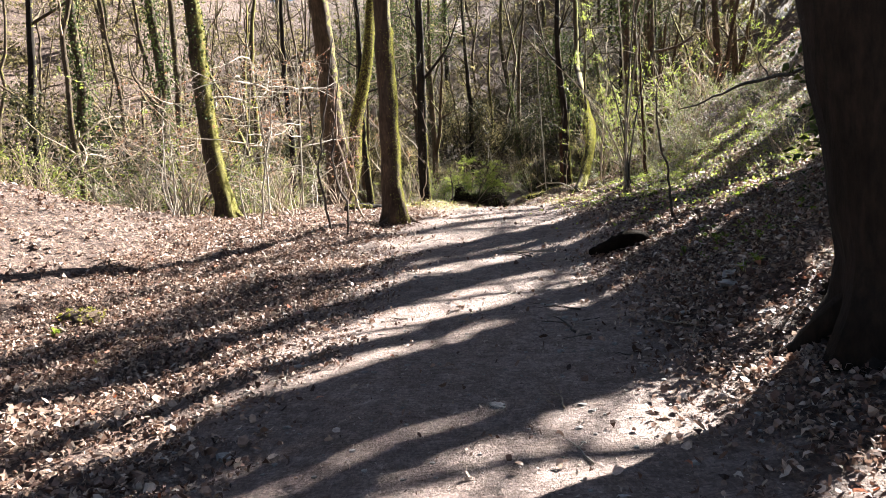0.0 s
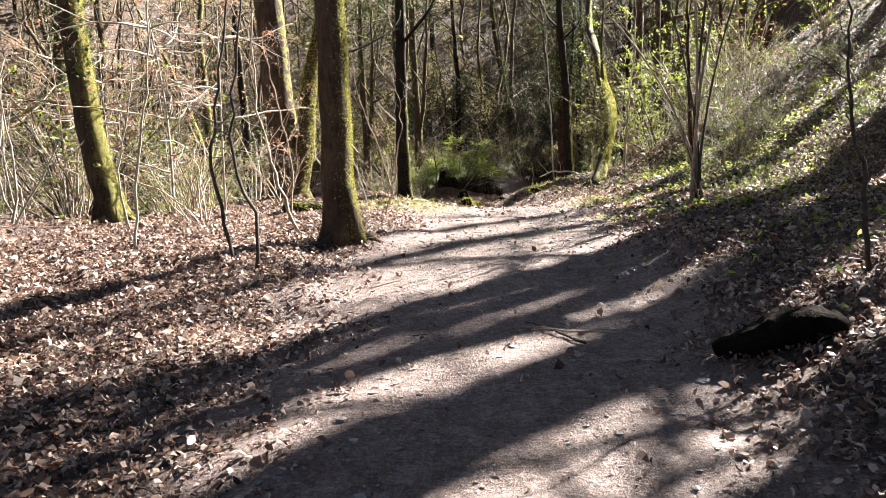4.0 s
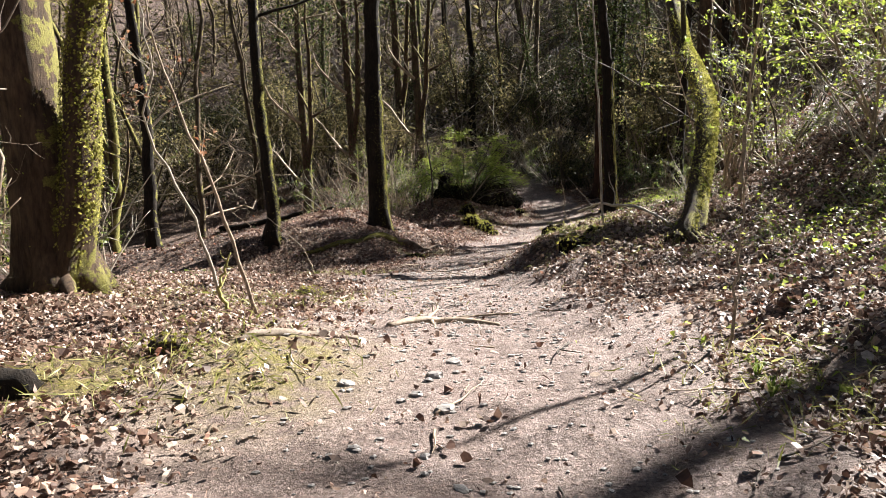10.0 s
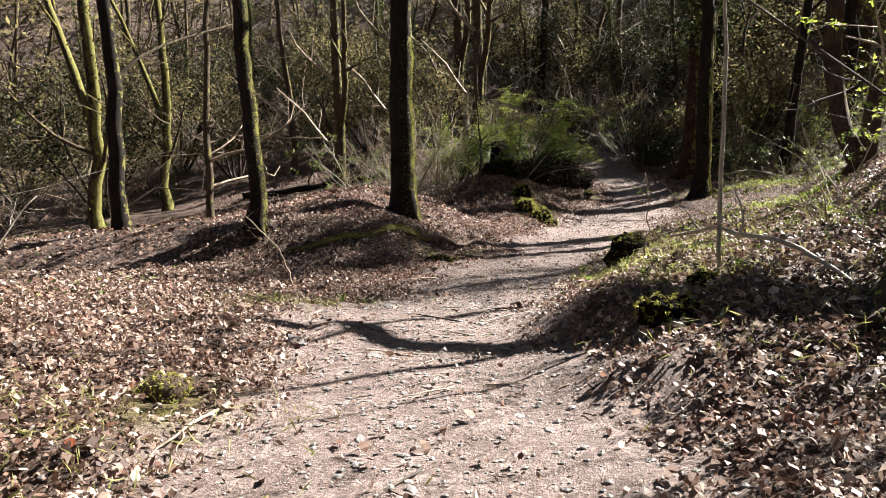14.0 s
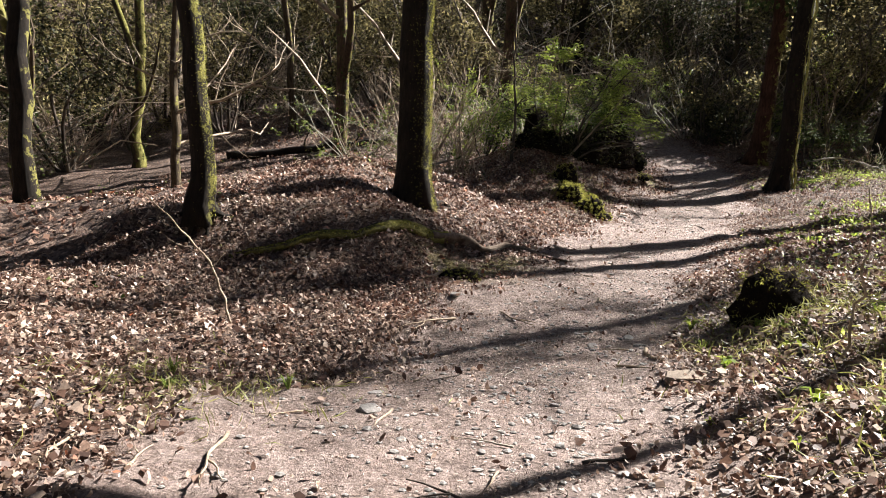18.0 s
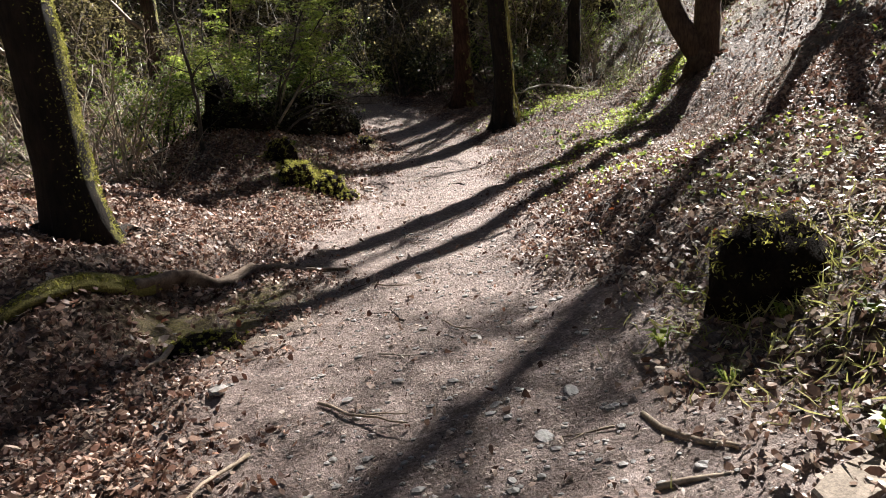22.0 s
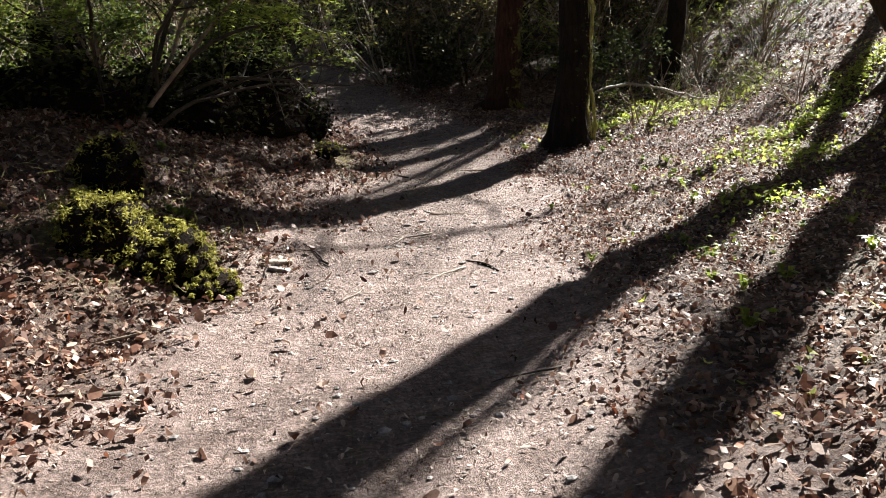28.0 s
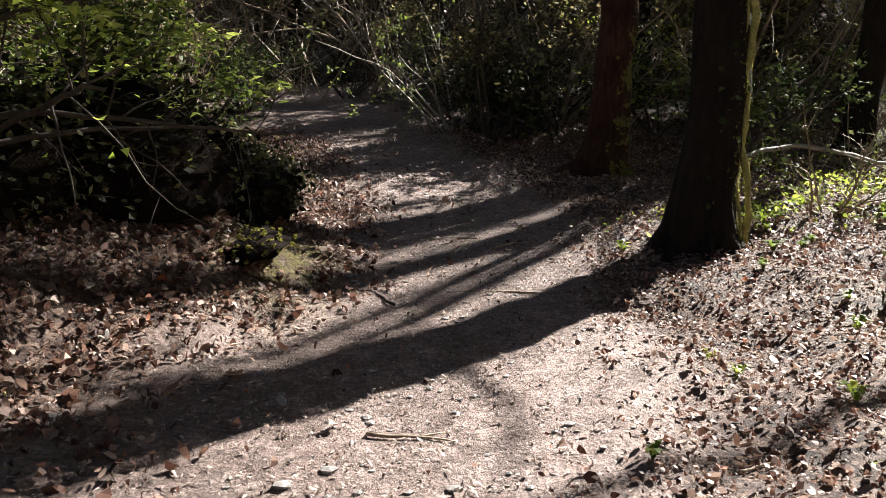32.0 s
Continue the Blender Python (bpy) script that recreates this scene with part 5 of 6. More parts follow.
def lime_cover():
    """Young bright leaves in a drift along the sunny bank."""
    rng = np.random.default_rng(18)
    c = []
    for cx, cy, rx, ry, n in ((5.5, 35.8, 0.3, 0.4, 80), (5.8, 35.7, 0.2, 0.25, 160), (7.0, 37.2, 0.45, 0.35, 620), (8.2, 38.4, 0.45, 0.2, 700), (9.0, 38.7, 0.35, 0.15, 480), (9.7, 38.9, 0.4, 0.2, 320), (6.4, 40.2, 0.6, 0.2, 420), (8.0, 41.2, 0.8, 0.25, 420), (4.7, 35.1, 0.25, 0.3, 30), (3.2, 13.9, 0.7, 0.5, 320), (3.6, 11.0, 0.8, 1.0, 300), (4.3, 16.5, 0.9, 1.0, 700), (5.2, 18.6, 0.9, 1.0, 900), (6.4, 20.6, 1.1, 1.2, 1100), (4.9, 21.0, 0.6, 1.0, 500), (7.4, 18.6, 0.8, 1.0, 500), (3.3, 25.8, 0.5, 0.6, 50), (3.6, 28.9, 0.6, 1.0, 160), (4.3, 31.4, 0.6, 1.0, 200), (7.6, 40.6, 0.7, 0.25, 380), (9.0, 41.2, 0.7, 0.3, 380), (7.4, 42.3, 0.5, 0.2, 240)):
        x, y = rng.normal(cx, rx, n), rng.normal(cy, ry, n)
        c.append(np.stack([x, y, fine_lie(x, y) + rng.uniform(0.02, 0.13, n)], -1))
    c = np.concatenate(c)
    v, t = leaf_cloud(rng, c, 0.06, 0.6, ratio=0.5)
    tagged(new("spring_greens", mesh_of("spring_greens", v, t, LIME, False)), "drift of bright lime-green young leaves on the bank", "ground cover", kind="stuff")


lime_cover()


def bank_grass():
    """Thin grass blades along the edges of the banks."""
    rng = np.random.default_rng(19)
    c = []
    for cx, cy, rx, ry, n in ((2.3, 23.6, 0.35, 0.8, 700), (2.8, 25.6, 0.55, 0.9, 1000), (2.5, 27.6, 0.3, 0.3, 500), (3.5, 26.4, 0.5, 0.7, 500), (2.2, 27.0, 0.3, 0.5, 400), (3.0, 22.2, 0.6, 0.6, 300), (-1.5, 20.6, 0.8, 0.6, 500), (-1.6, 25.2, 0.5, 0.4, 400), (2.5, 16.8, 0.3, 0.5, 400), (-0.9, 17.2, 0.5, 0.5, 500), (0.9, 35.9, 0.4, 0.5, 300)):
        x, y = rng.normal(cx, rx, n), rng.normal(cy, ry, n)
        c.append(np.stack([x, y, fine_lie(x, y) + rng.uniform(0.01, 0.09, n)], -1))
    v, t = leaf_cloud(rng, np.concatenate(c), 0.13, 1.2, up=(0.6, 0.3, 0.25), ratio=0.07)
    tagged(new("bank_grass", mesh_of("bank_grass", v, t, GRASS, False)), "thin pale green grass blades fringing the banks", "grass", kind="stuff")


bank_grass()


def twig_mesh(seed, length, r, material):
    rng = np.random.default_rng(seed)
    p, rr = branch(rng, (0, 0, 0), (1, 0, 0), length, r, 8, 0.2, 0)
    p[:, 2] = np.abs(p[:, 2] * 0.15) + r * 0.6
    s = Shape()
    tube(s, p, rr, 6)
    q, qr = branch(rng, p[4], (0.8, rng.choice([-0.8, 0.8]), 0), length * 0.35, r * 0.6, 5, 0.2, 0)
    q[:, 2] = np.abs(q[:, 2] - p[4, 2]) * 0.2 + p[4, 2]
    tube(s, q, qr, 5)
    return s.mesh("fallen_twig", material)


TWIGS = [twig_mesh(71, 0.35, 0.007, TWIG_PALE), twig_mesh(72, 0.5, 0.009, TWIG_DARK), twig_mesh(73, 0.22, 0.006, TWIG_DARK), twig_mesh(74, 0.7, 0.011, TWIG), twig_mesh(75, 0.3, 0.008, TWIG)]


def twigs():
    rng = np.random.default_rng(13)
    for k in range(230):
        y = rng.uniform(2.5, 44)
        x = float(along(y, 1)) + rng.normal(0, 1.0 if k < 110 else 2.4) * float(along(y, 3))
        ob = solo("fallen_twig", TWIGS[k % 5], (x, y, 0), "short crooked fallen twig", "twig", "fallen twigs")
        slope_x, slope_y = (on(x + 0.15, y) - on(x - 0.15, y)) / 0.3, (on(x, y + 0.15) - on(x, y - 0.15)) / 0.3
        ob.matrix_basis = pose(x, y, on(x, y) + 0.008, math.degrees(math.atan(slope_y)), -math.degrees(math.atan(slope_x)), 0) @ pose(0, 0, 0, 0, 0, rng.uniform(0, 360)) @ Matrix.Scale(rng.uniform(0.6, 1.2), 4)


twigs()


def herb(seed, leaves, size, label, material, grass=False):
    """A small plant: upright blades or a rosette of leaves on stalks."""
    rng = np.random.default_rng(seed)
    root = thing("woodland_plant", (0, 0, 0), label, "plant", "low green plants")
    s = Shape()
    for k in range(leaves):
        a = k * 2.4 + rng.uniform(-0.4, 0.4)
        d = np.array([math.cos(a), math.sin(a), 0])
        h = size * rng.uniform(0.5, 1.2)
        w = size * (0.035 if grass else 0.17)
        side = np.array([-d[1], d[0], 0]) * w
        foot, mid, tip = d * 0.01, d * h * 0.35 + np.array([0, 0, h * 0.75]), d * h * (0.8 if not grass else 0.6) + np.array([0, 0, h * 0.7])
        knee = foot * 0.5 + mid * 0.5
        s.take([foot - side * 0.2, foot + side * 0.2, knee + side * (0.3 if not grass else 0.9), knee - side * (0.3 if not grass else 0.9), mid + side, mid - side, tip], [(0, 1, 2, 3), (3, 2, 4, 5)], [(5, 4, 6)])
    part("leaves", s.mesh("leaves", material, False), root, "", "stuff")
    return root


HERBS = [herb(81, 16, 0.14, "fresh green woodland plant among dead leaves", FRESH), herb(82, 9, 0.08, "small bright green rosette", FRESH), herb(83, 14, 0.13, "leafy green woodland plant", HERB), herb(84, 26, 0.16, "tuft of green grass", HERB, True)]


def plants():
    rng = np.random.default_rng(14)
    spots = []
    for cx, cy, rx, ry, n in ((5.5, 35.8, 0.35, 0.4, 7), (7.9, 38.3, 0.5, 0.3, 10), (6.6, 37.1, 0.5, 0.5, 14), (6.5, 40.2, 0.7, 0.2, 14), (4.6, 35.0, 0.2, 0.3, 8), (5.6, 36.4, 0.8, 1.3, 20), (5.2, 34.0, 0.5, 1.2, 12), (6.4, 35.6, 0.8, 1.2, 14), (6.2, 39.6, 0.6, 0.3, 16), (4.2, 32.6, 0.4, 1.0, 14), (3.2, 13.9, 0.7, 0.6, 26),
                             (2.7, 7.7, 0.3, 0.5, 34), (2.3, 6.05, 0.1, 0.1, 6), (3.4, 9.5, 0.5, 1.2, 20), (2.2, 24.0, 0.4, 0.7, 18), (2.5, 26.6, 0.5, 0.8, 16), (4.0, 11.6, 0.6, 0.8, 12), (0.6, 36.0, 0.5, 0.5, 10), (-4.4, 8.2, 0.6, 0.7, 10), (-5.8, 17.8, 1.4, 0.6, 20)):
        spots += [(rng.normal(cx, rx), rng.normal(cy, ry), None) for _ in range(n)]
    spots += [(-1.7, 25.2, 3), (-1.55, 25.4, 3), (-1.8, 25.45, 3), (2.32, 16.72, 3), (2.45, 16.85, 3), (1.75, 27.3, 3), (1.8, 27.1, 3), (2.35, 17.0, 3), (-1.77, 21.1, 3), (-1.0, 25.4, 3)]
    first = {}
    for x, y, kind in spots:
        k = int(rng.integers(0, 3)) if kind is None else kind
        m = pose(x, y, on(x, y) - 0.005, rng.normal(0, 6), rng.normal(0, 6), rng.uniform(0, 360)) @ Matrix.Scale(rng.uniform(0.45, 0.85), 4)
        if k in first:
            copy_thing(HERBS[k], m)
        else:
            first[k] = m
    for k, m in first.items():
        HERBS[k].matrix_basis = m


plants()


# ---- single things beside the path, in the order of the walk ----
def lying(name, label, category, points, radii, material, seed, sides=10, lift=0.5, moss=0, n=24, rough=0.14, fork=(), bare=None):
    """A log, root or branch that lies on the ground: points are (x, y) or (x, y, height above the ground)."""
    rng = np.random.default_rng(seed)
    x0, y0 = points[0][:2]
    root = thing(name, (x0, y0, on(x0, y0)), label, category)
    line = bend([(p[0], p[1], p[2] if len(p) > 2 else 0) for p in points], n)
    r = np.interp(np.linspace(0, 1, n), np.linspace(0, 1, len(radii)), radii)
    line[:, 2] += np.array([on(x, y) for x, y in line[:, :2]]) - on(x0, y0) + r * lift
    line[:, :2] -= (x0, y0)
    cut = n if bare is None else int(n * 0.55)
    s = Shape()
    tube(s, line[:cut + 1], r[:cut + 1] * 1.03, sides, rng, rough)
    part("wood", s.mesh("wood", material), root)
    if bare:
        s = Shape()
        tube(s, line[cut - 1:], r[cut - 1:], sides, rng, rough)
        for at, way in ((0.75, (0.3, -0.8, 0.15)), (0.9, (0.9, 0.8, 0.0))):
            p, q = branch(rng, line[int(at * n)], way, 0.35, 0.02, 6, 0.2, -0.05)
            tube(s, p, q, 6, rng, 0.15)
        part("bare_wood", s.mesh("bare_wood", bare), root, "bare grey weathered wood")
    for at, way, ln, rr in fork:
        p, q = branch(rng, line[int(at * (n - 1))], way, ln, rr, 7, 0.15, 0)
        s = Shape()
        tube(s, p, q, 6, rng, 0.1)
        offshoots(s, rng, p, q, 1, 3, ln * 0.4, 4)
        part("branch", s.mesh("branch", material), root)
    if moss:
        k = rng.integers(0, int(n * 0.6), moss)
        a = rng.normal(math.pi / 2, 0.8, moss)
        d = line[np.minimum(k + 1, n - 1)] - line[k]
        side = np.stack([-d[:, 1], d[:, 0], np.zeros(moss)], -1)
        side /= np.linalg.norm(side, axis=1)[:, None] + 1e-9
        out = side * np.cos(a)[:, None] + np.array([0, 0, 1.0]) * np.sin(a)[:, None]
        v, t = leaf_cloud(rng, line[k] + d * rng.random((moss, 1)) + out * (r[k] * 1.0)[:, None], 0.03, 0.7, up=out, ratio=0.5)
        part("moss", mesh_of("moss", v, t, MOSS, False), root, "yellow-green moss cushion", "stuff")
    return root


def stump(x, y, r, h, label, material, seed, moss=600, jag=0.3, lean=(0, 0)):
    """A rotten stump with a jagged, hollow top."""
    rng = np.random.default_rng(seed)
    root = thing("tree_stump", (x, y, on(x, y) - 0.08), label, "tree stump")
    n, sides = 9, 18
    line = np.stack([np.linspace(0, lean[0], n), np.linspace(0, lean[1], n), np.linspace(0, h, n)], -1)
    s = Shape()
    tube(s, line, r * np.linspace(1.1, 0.85, n), sides, rng, 0.28, 0.6, 0.2, 4)
    v = s.v[0]
    top = v[(n - 1) * sides:n * sides]
    top[:, 2] += rng.uniform(-jag, 0.25 * jag, sides) * h
    v[n * sides, 2] -= jag * h * 0.8
    part("wood", s.mesh("wood", material), root)
    if moss:
        c = np.concatenate([top[rng.integers(0, sides, moss // 2)] + rng.normal(0, 0.05, (moss // 2, 3)), v[rng.integers(2 * sides, n * sides, moss // 2)] + rng.normal(0, 0.03, (moss // 2, 3))])
        a, t = leaf_cloud(rng, c, 0.028, 0.8, ratio=0.4)
        part("moss", mesh_of("moss", a, t, MOSS, False), root, "yellow-green moss cushion", "stuff")
    return root


def mossy_lump(x, y, rx, ry, rz, label, seed, count=700, name="mossy_rock", core=None, ivy=False):
    rng = np.random.default_rng(seed)
    root = thing(name, (x, y, on(x, y)), label, "rock")
    v, q, t = blob(rng, rx, ry, rz, 9, 14, 0.22)
    part("stone", Shape().take(v, q, t).mesh("stone", core or EARTH), root)
    count = 4 * count if ivy else 2 * count
    pick = v[rng.integers(0, len(v), count * 2)]
    pick = pick[pick[:, 2] > -0.1 * rz][:count] * rng.uniform(0.95, 1.1, (1, 3))
    a, b = leaf_cloud(rng, pick + rng.normal(0, min(rx, rz) * (0.2 if ivy else 0.08), pick.shape), 0.06 if ivy else 0.03, 0.8, ratio=0.7 if ivy else 0.35)
    if ivy:
        part("ivy", mesh_of("ivy", a, b, DUSK, False), root, "dark green ivy leaves", "stuff")
    else:
        part("moss", mesh_of("moss", a, b, MOSS, False), root, "yellow-green moss cushion", "stuff")
    return root


lying("rotten_log", "black rotten log lying at the foot of the bank", "log", [(1.53, 9.12), (1.66, 9.06), (1.84, 9.03), (2.02, 9.0), (2.14, 8.95)], [0.06, 0.1, 0.13, 0.14, 0.08], ROT, 101, 14, 0.55, rough=0.3)
stump(2.75, 5.1, 0.16, 0.2, "low broken stump among the stones", ROT, 102, 60)
lying("dead_branch", "dark crooked branch reaching over the bank", "branch", [(5.2, 9.2, 1.6), (4.3, 9.6, 1.35), (3.4, 9.9, 1.4), (2.9, 10.1, 1.3)], [0.035, 0.028, 0.02, 0.008], TWIG_DARK, 103, 6, fork=((0.3, (-0.2, 0.2, -1), 0.8, 0.012), (0.6, (0, 0.3, 0.6), 0.6, 0.01)))
lying("mossy_log", "short mossy log lying in the leaves", "log", [(-2.6, 16.75), (-2.1, 16.95), (-1.6, 17.0)], [0.11, 0.12, 0.08], BARK_DARK, 104, 12, 0.6, 900)
lying("bare_root", "pale worn root lying across the moss", "root", [(-0.62, 17.6), (-0.42, 17.85), (-0.2, 18.08), (0.1, 18.15)], [0.02, 0.032, 0.024, 0.01], SLAB, 105, 8, 0.3)
lying("bare_root", "forked root crossing the path", "root", [(0.15, 19.0), (0.45, 19.25), (0.75, 19.3), (1.05, 19.0)], [0.02, 0.035, 0.03, 0.012], TWIG, 106, 8, 0.4, fork=((0.35, (0.0, 1, 0.15), 0.35, 0.022), (0.4, (0.3, -1, 0.05), 0.35, 0.02)))
mossy_lump(-1.03, 17.65, 0.16, 0.12, 0.08, "mossy stone in the leaves", 107, 250)
mossy_lump(-1.05, 21.5, 0.16, 0.13, 0.12, "small mossy stump in the leaves", 108, 300)
lying("dead_branch", "fallen bleached branch caught on the bank", "branch", [(2.35, 23.9, 0.25), (2.75, 23.3, 0.3), (3.05, 22.9, 0.12), (3.3, 22.4)], [0.012, 0.018, 0.02, 0.014], TWIG_PALE, 109, 6, fork=((0.2, (-0.6, 0.4, 0.5), 0.5, 0.008), (0.4, (0.2, 0.6, 0.7), 0.6, 0.009)))
# the black core paints the shade of the undercut bank; the moss cap is real
mossy_lump(2.4, 27.62, 0.3, 0.25, 0.36, "near-black hump for the shaded undercut of the bank, capped with moss", 110, 500, "undercut_hump", ROT)
lying("bare_stick", "crooked stick at the path edge", "stick", [(1.36, 27.1), (1.33, 26.85), (1.42, 26.55)], [0.012, 0.016, 0.01], TWIG, 111, 6, 0.5)
def slab_mesh():
    """A flat split stone with uneven broken edges."""
    rim = np.array([(-0.17, -0.05), (-0.13, 0.05), (0.02, 0.085), (0.17, 0.07), (0.19, -0.02), (0.06, -0.08), (-0.1, -0.075)])
    n = len(rim)
    rings = [(0.93, -0.03), (1.0, -0.02), (1.0, 0.018), (0.94, 0.027)]
    v = np.concatenate([np.column_stack([rim * k, np.full(n, z) + 0.01 * rim[:, 0]]) for k, z in rings] + [[(0, 0, -0.03), (0, 0, 0.028)]])
    j = np.arange(n)
    q = np.concatenate([np.stack([i * n + j, i * n + (j + 1) % n, (i + 1) * n + (j + 1) % n, (i + 1) * n + j], -1) for i in range(3)])
    t = np.concatenate([np.stack([(j + 1) % n, j, np.full(n, 4 * n)], -1), np.stack([3 * n + j, 3 * n + (j + 1) % n, np.full(n, 4 * n + 1)], -1)])
    return Shape().take(v, q, t).mesh("stone_slab", SLAB, False)


solo("stone_slab", slab_mesh(), (1.52, 26.15, on(1.52, 26.15) + 0.0), "long pale slate slab at the path edge", "stone", turn=12)
lying("fallen_log", "long mossy log with bare grey wood at its end", "log", [(-2.95, 28.78), (-2.5, 28.98), (-2.05, 29.35), (-1.45, 29.7, -0.02), (-1.0, 30.25), (-0.6, 31.0, 0.03), (-0.1, 31.35, 0.04), (0.35, 31.35, 0.01), (0.75, 31.25)], [0.03, 0.05, 0.06, 0.065, 0.08, 0.075, 0.06, 0.045, 0.015], BARK_MOSSY, 113, 14, 0.5, 1800, rough=0.3, bare=DEADWOOD)
lying("bare_root", "short broken root standing out of the moss", "root", [(-0.85, 29.1), (-0.75, 29.25, 0.03), (-0.68, 29.42, 0.08)], [0.014, 0.02, 0.018], TWIG, 114, 7, 0.5)
mossy_lump(-0.5, 29.5, 0.3, 0.18, 0.1, "moss over the old root", 115, 700, "mossy_root", ROT)
mossy_lump(2.15, 22.5, 0.22, 0.16, 0.13, "mossy root knuckle on the bank edge", 126, 500, "mossy_root", ROT)
mossy_lump(2.5, 23.1, 0.16, 0.12, 0.08, "mossy root knuckle on the bank edge", 127, 300, "mossy_root", ROT)
mossy_lump(1.1, 35.0, 0.3, 0.3, 0.2, "mossy root hump at the path edge", 116, 2200, "mossy_root", ROT)
mossy_lump(0.78, 35.1, 0.28, 0.26, 0.26, "mossy root hump at the path edge", 128, 1800, "mossy_root", ROT)
mossy_lump(1.32, 34.82, 0.2, 0.18, 0.1, "low mossy root at the path edge", 129, 800, "mossy_root", ROT)
mossy_lump(0.65, 36.1, 0.22, 0.25, 0.3, "mossy root hump under the shrub", 117, 900, "mossy_root", ROT)
# near-black lumps fill the hollow; they stand in for its deep shade
mossy_lump(0.85, 38.2, 0.75, 0.5, 0.46, "near-black lump standing for the shaded hollow, hung with dark ivy", 160, 500, "hollow_shade_mass", ROT, True)
mossy_lump(1.5, 38.95, 0.7, 0.7, 0.5, "near-black lump standing for the shaded hollow, hung with dark ivy", 161, 600, "hollow_shade_mass", ROT, True)
mossy_lump(0.1, 37.5, 0.6, 0.4, 0.38, "near-black lump standing for the shaded hollow, hung with dark ivy", 162, 400, "hollow_shade_mass", ROT, True)
mossy_lump(2.05, 39.9, 0.45, 0.8, 0.3, "near-black lump standing for the shaded hollow, hung with dark ivy", 163, 700, "hollow_shade_mass", ROT, True)
mossy_lump(2.35, 38.75, 0.2, 0.45, 0.07, "low mossy root at the foot of the bank", 164, 500, "mossy_root", ROT)
mossy_lump(-4.4, 8.4, 0.3, 0.2, 0.12, "low mossy hummock in the leaves", 165, 500, "mossy_rock")
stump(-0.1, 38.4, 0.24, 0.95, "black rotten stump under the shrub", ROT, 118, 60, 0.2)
lying("dead_branch", "bleached branch lying on the leaves behind the tree", "branch", [(6.6, 41.4, 0.3), (7.4, 41.6, 0.38), (8.2, 41.4, 0.2), (9.2, 41.2, 0.05)], [0.028, 0.024, 0.018, 0.008], TWIG_PALE, 119, 6, fork=((0.5, (0.6, -0.5, -0.25), 0.9, 0.012), (0.7, (0.7, 0.4, 0.2), 0.7, 0.01)))
lying("bark_piece", "curled dark strip of bark on the path", "bark", [(3.05, 35.35), (3.16, 35.2), (3.19, 35.05)], [0.006, 0.012, 0.006], ROT, 120, 7, 0.5)
lying("cut_wood", "pale cut piece of wood beside the path", "wood", [(1.66, 35.25), (1.84, 35.36)], [0.022, 0.018], TWIG_PALE, 121, 9, 0.7)


lying("fallen_log", "dead fallen trunk lying in the wood", "log", [(-9.2, 42.2), (-7, 42.8, 0.1), (-4.6, 43.2, 0.15)], [0.12, 0.1, 0.06], BARK_DARK, 122, 8, 0.8, fork=((0.5, (0.2, -0.6, 0.6), 1.2, 0.03), (0.8, (0.6, 0.2, 0.7), 1.0, 0.025)))
lying("fallen_log", "broken mossy trunk propped among dry branches", "log", [(-9.6, 26.6, 0.2), (-8, 26.0, 0.5), (-6.0, 25.4, 0.55)], [0.16, 0.14, 0.1], BARK_DARK, 123, 10, 0.8, 600, fork=((0.4, (0.3, -0.6, 0.5), 1.2, 0.03), (0.9, (1, 0.1, 0.2), 1.2, 0.03)))
lying("dead_branch", "dry branch lying on the mound", "branch", [(-4.4, 34.6, 0.05), (-3.2, 34.9, 0.12), (-2.0, 34.8)], [0.04, 0.035, 0.02], TWIG_DARK, 124, 7, 0.8, fork=((0.5, (0.5, 0.5, 0.4), 0.7, 0.015),))
lying("dead_branch", "grey branch lying along the mound", "branch", [(-3.4, 36.4, 0.1), (-2.0, 37.0, 0.25), (-1.0, 36.8, 0.1)], [0.03, 0.028, 0.015], TWIG_PALE, 125, 7, 0.8, fork=((0.4, (0.5, -0.4, 0.3), 0.7, 0.012),))


def sapling(x, y, points, r, label, material, seed, count=5, levels=2, length=0.7, leaves=0, leaf=None, leaf_size=0.05, low=0.3):
    rng = np.random.default_rng(seed)
    root = thing("sapling", (x, y, on(x, y) - 0.03), label, "sapling")
    n = 18
    line = bend(points, n)
    line[1:, :2] += rng.normal(0, 0.012, (n - 1, 2))
    rr = r * np.linspace(1.1, 0.35, n)
    s = Shape()
    tube(s, line, rr, 8, rng, 0.12)
    part("stem", s.mesh("stem", material), root)
    tips = []
    s = Shape()
    offshoots(s, rng, line, rr, levels, count, length, 4, 0.9, 0.06, 0.2, low, tips)
    part("branchwork", s.mesh("branchwork", material), root, "", "stuff")
    if leaves:
        c = np.array([tips[i][int(rng.integers(1, len(tips[i])))] for i in rng.integers(0, len(tips), leaves)])
        v, t = leaf_cloud(rng, c + rng.normal(0, 0.02, c.shape), leaf_size, 0.8)
        part("foliage", mesh_of("foliage", v, t, leaf, False), root, "", "stuff")
    return root


sapling(-1.85, 11.95, [(0, 0, 0), (0.03, 0, 0.5), (-0.1, 0, 0.85), (-0.16, 0.05, 1.3), (-0.05, 0.1, 2.2), (0.1, 0.1, 3.2)], 0.017, "thin dark crooked sapling in the leaves", TWIG_DARK, 131)
sapling(-2.15, 12.25, [(0, 0, 0), (-0.06, 0, 0.45), (-0.14, 0, 0.9), (-0.05, 0, 1.5), (0.1, 0, 2.4), (0.25, 0, 3.2)], 0.019, "thin dark sapling with moss at its foot", TWIG_DARK, 132)
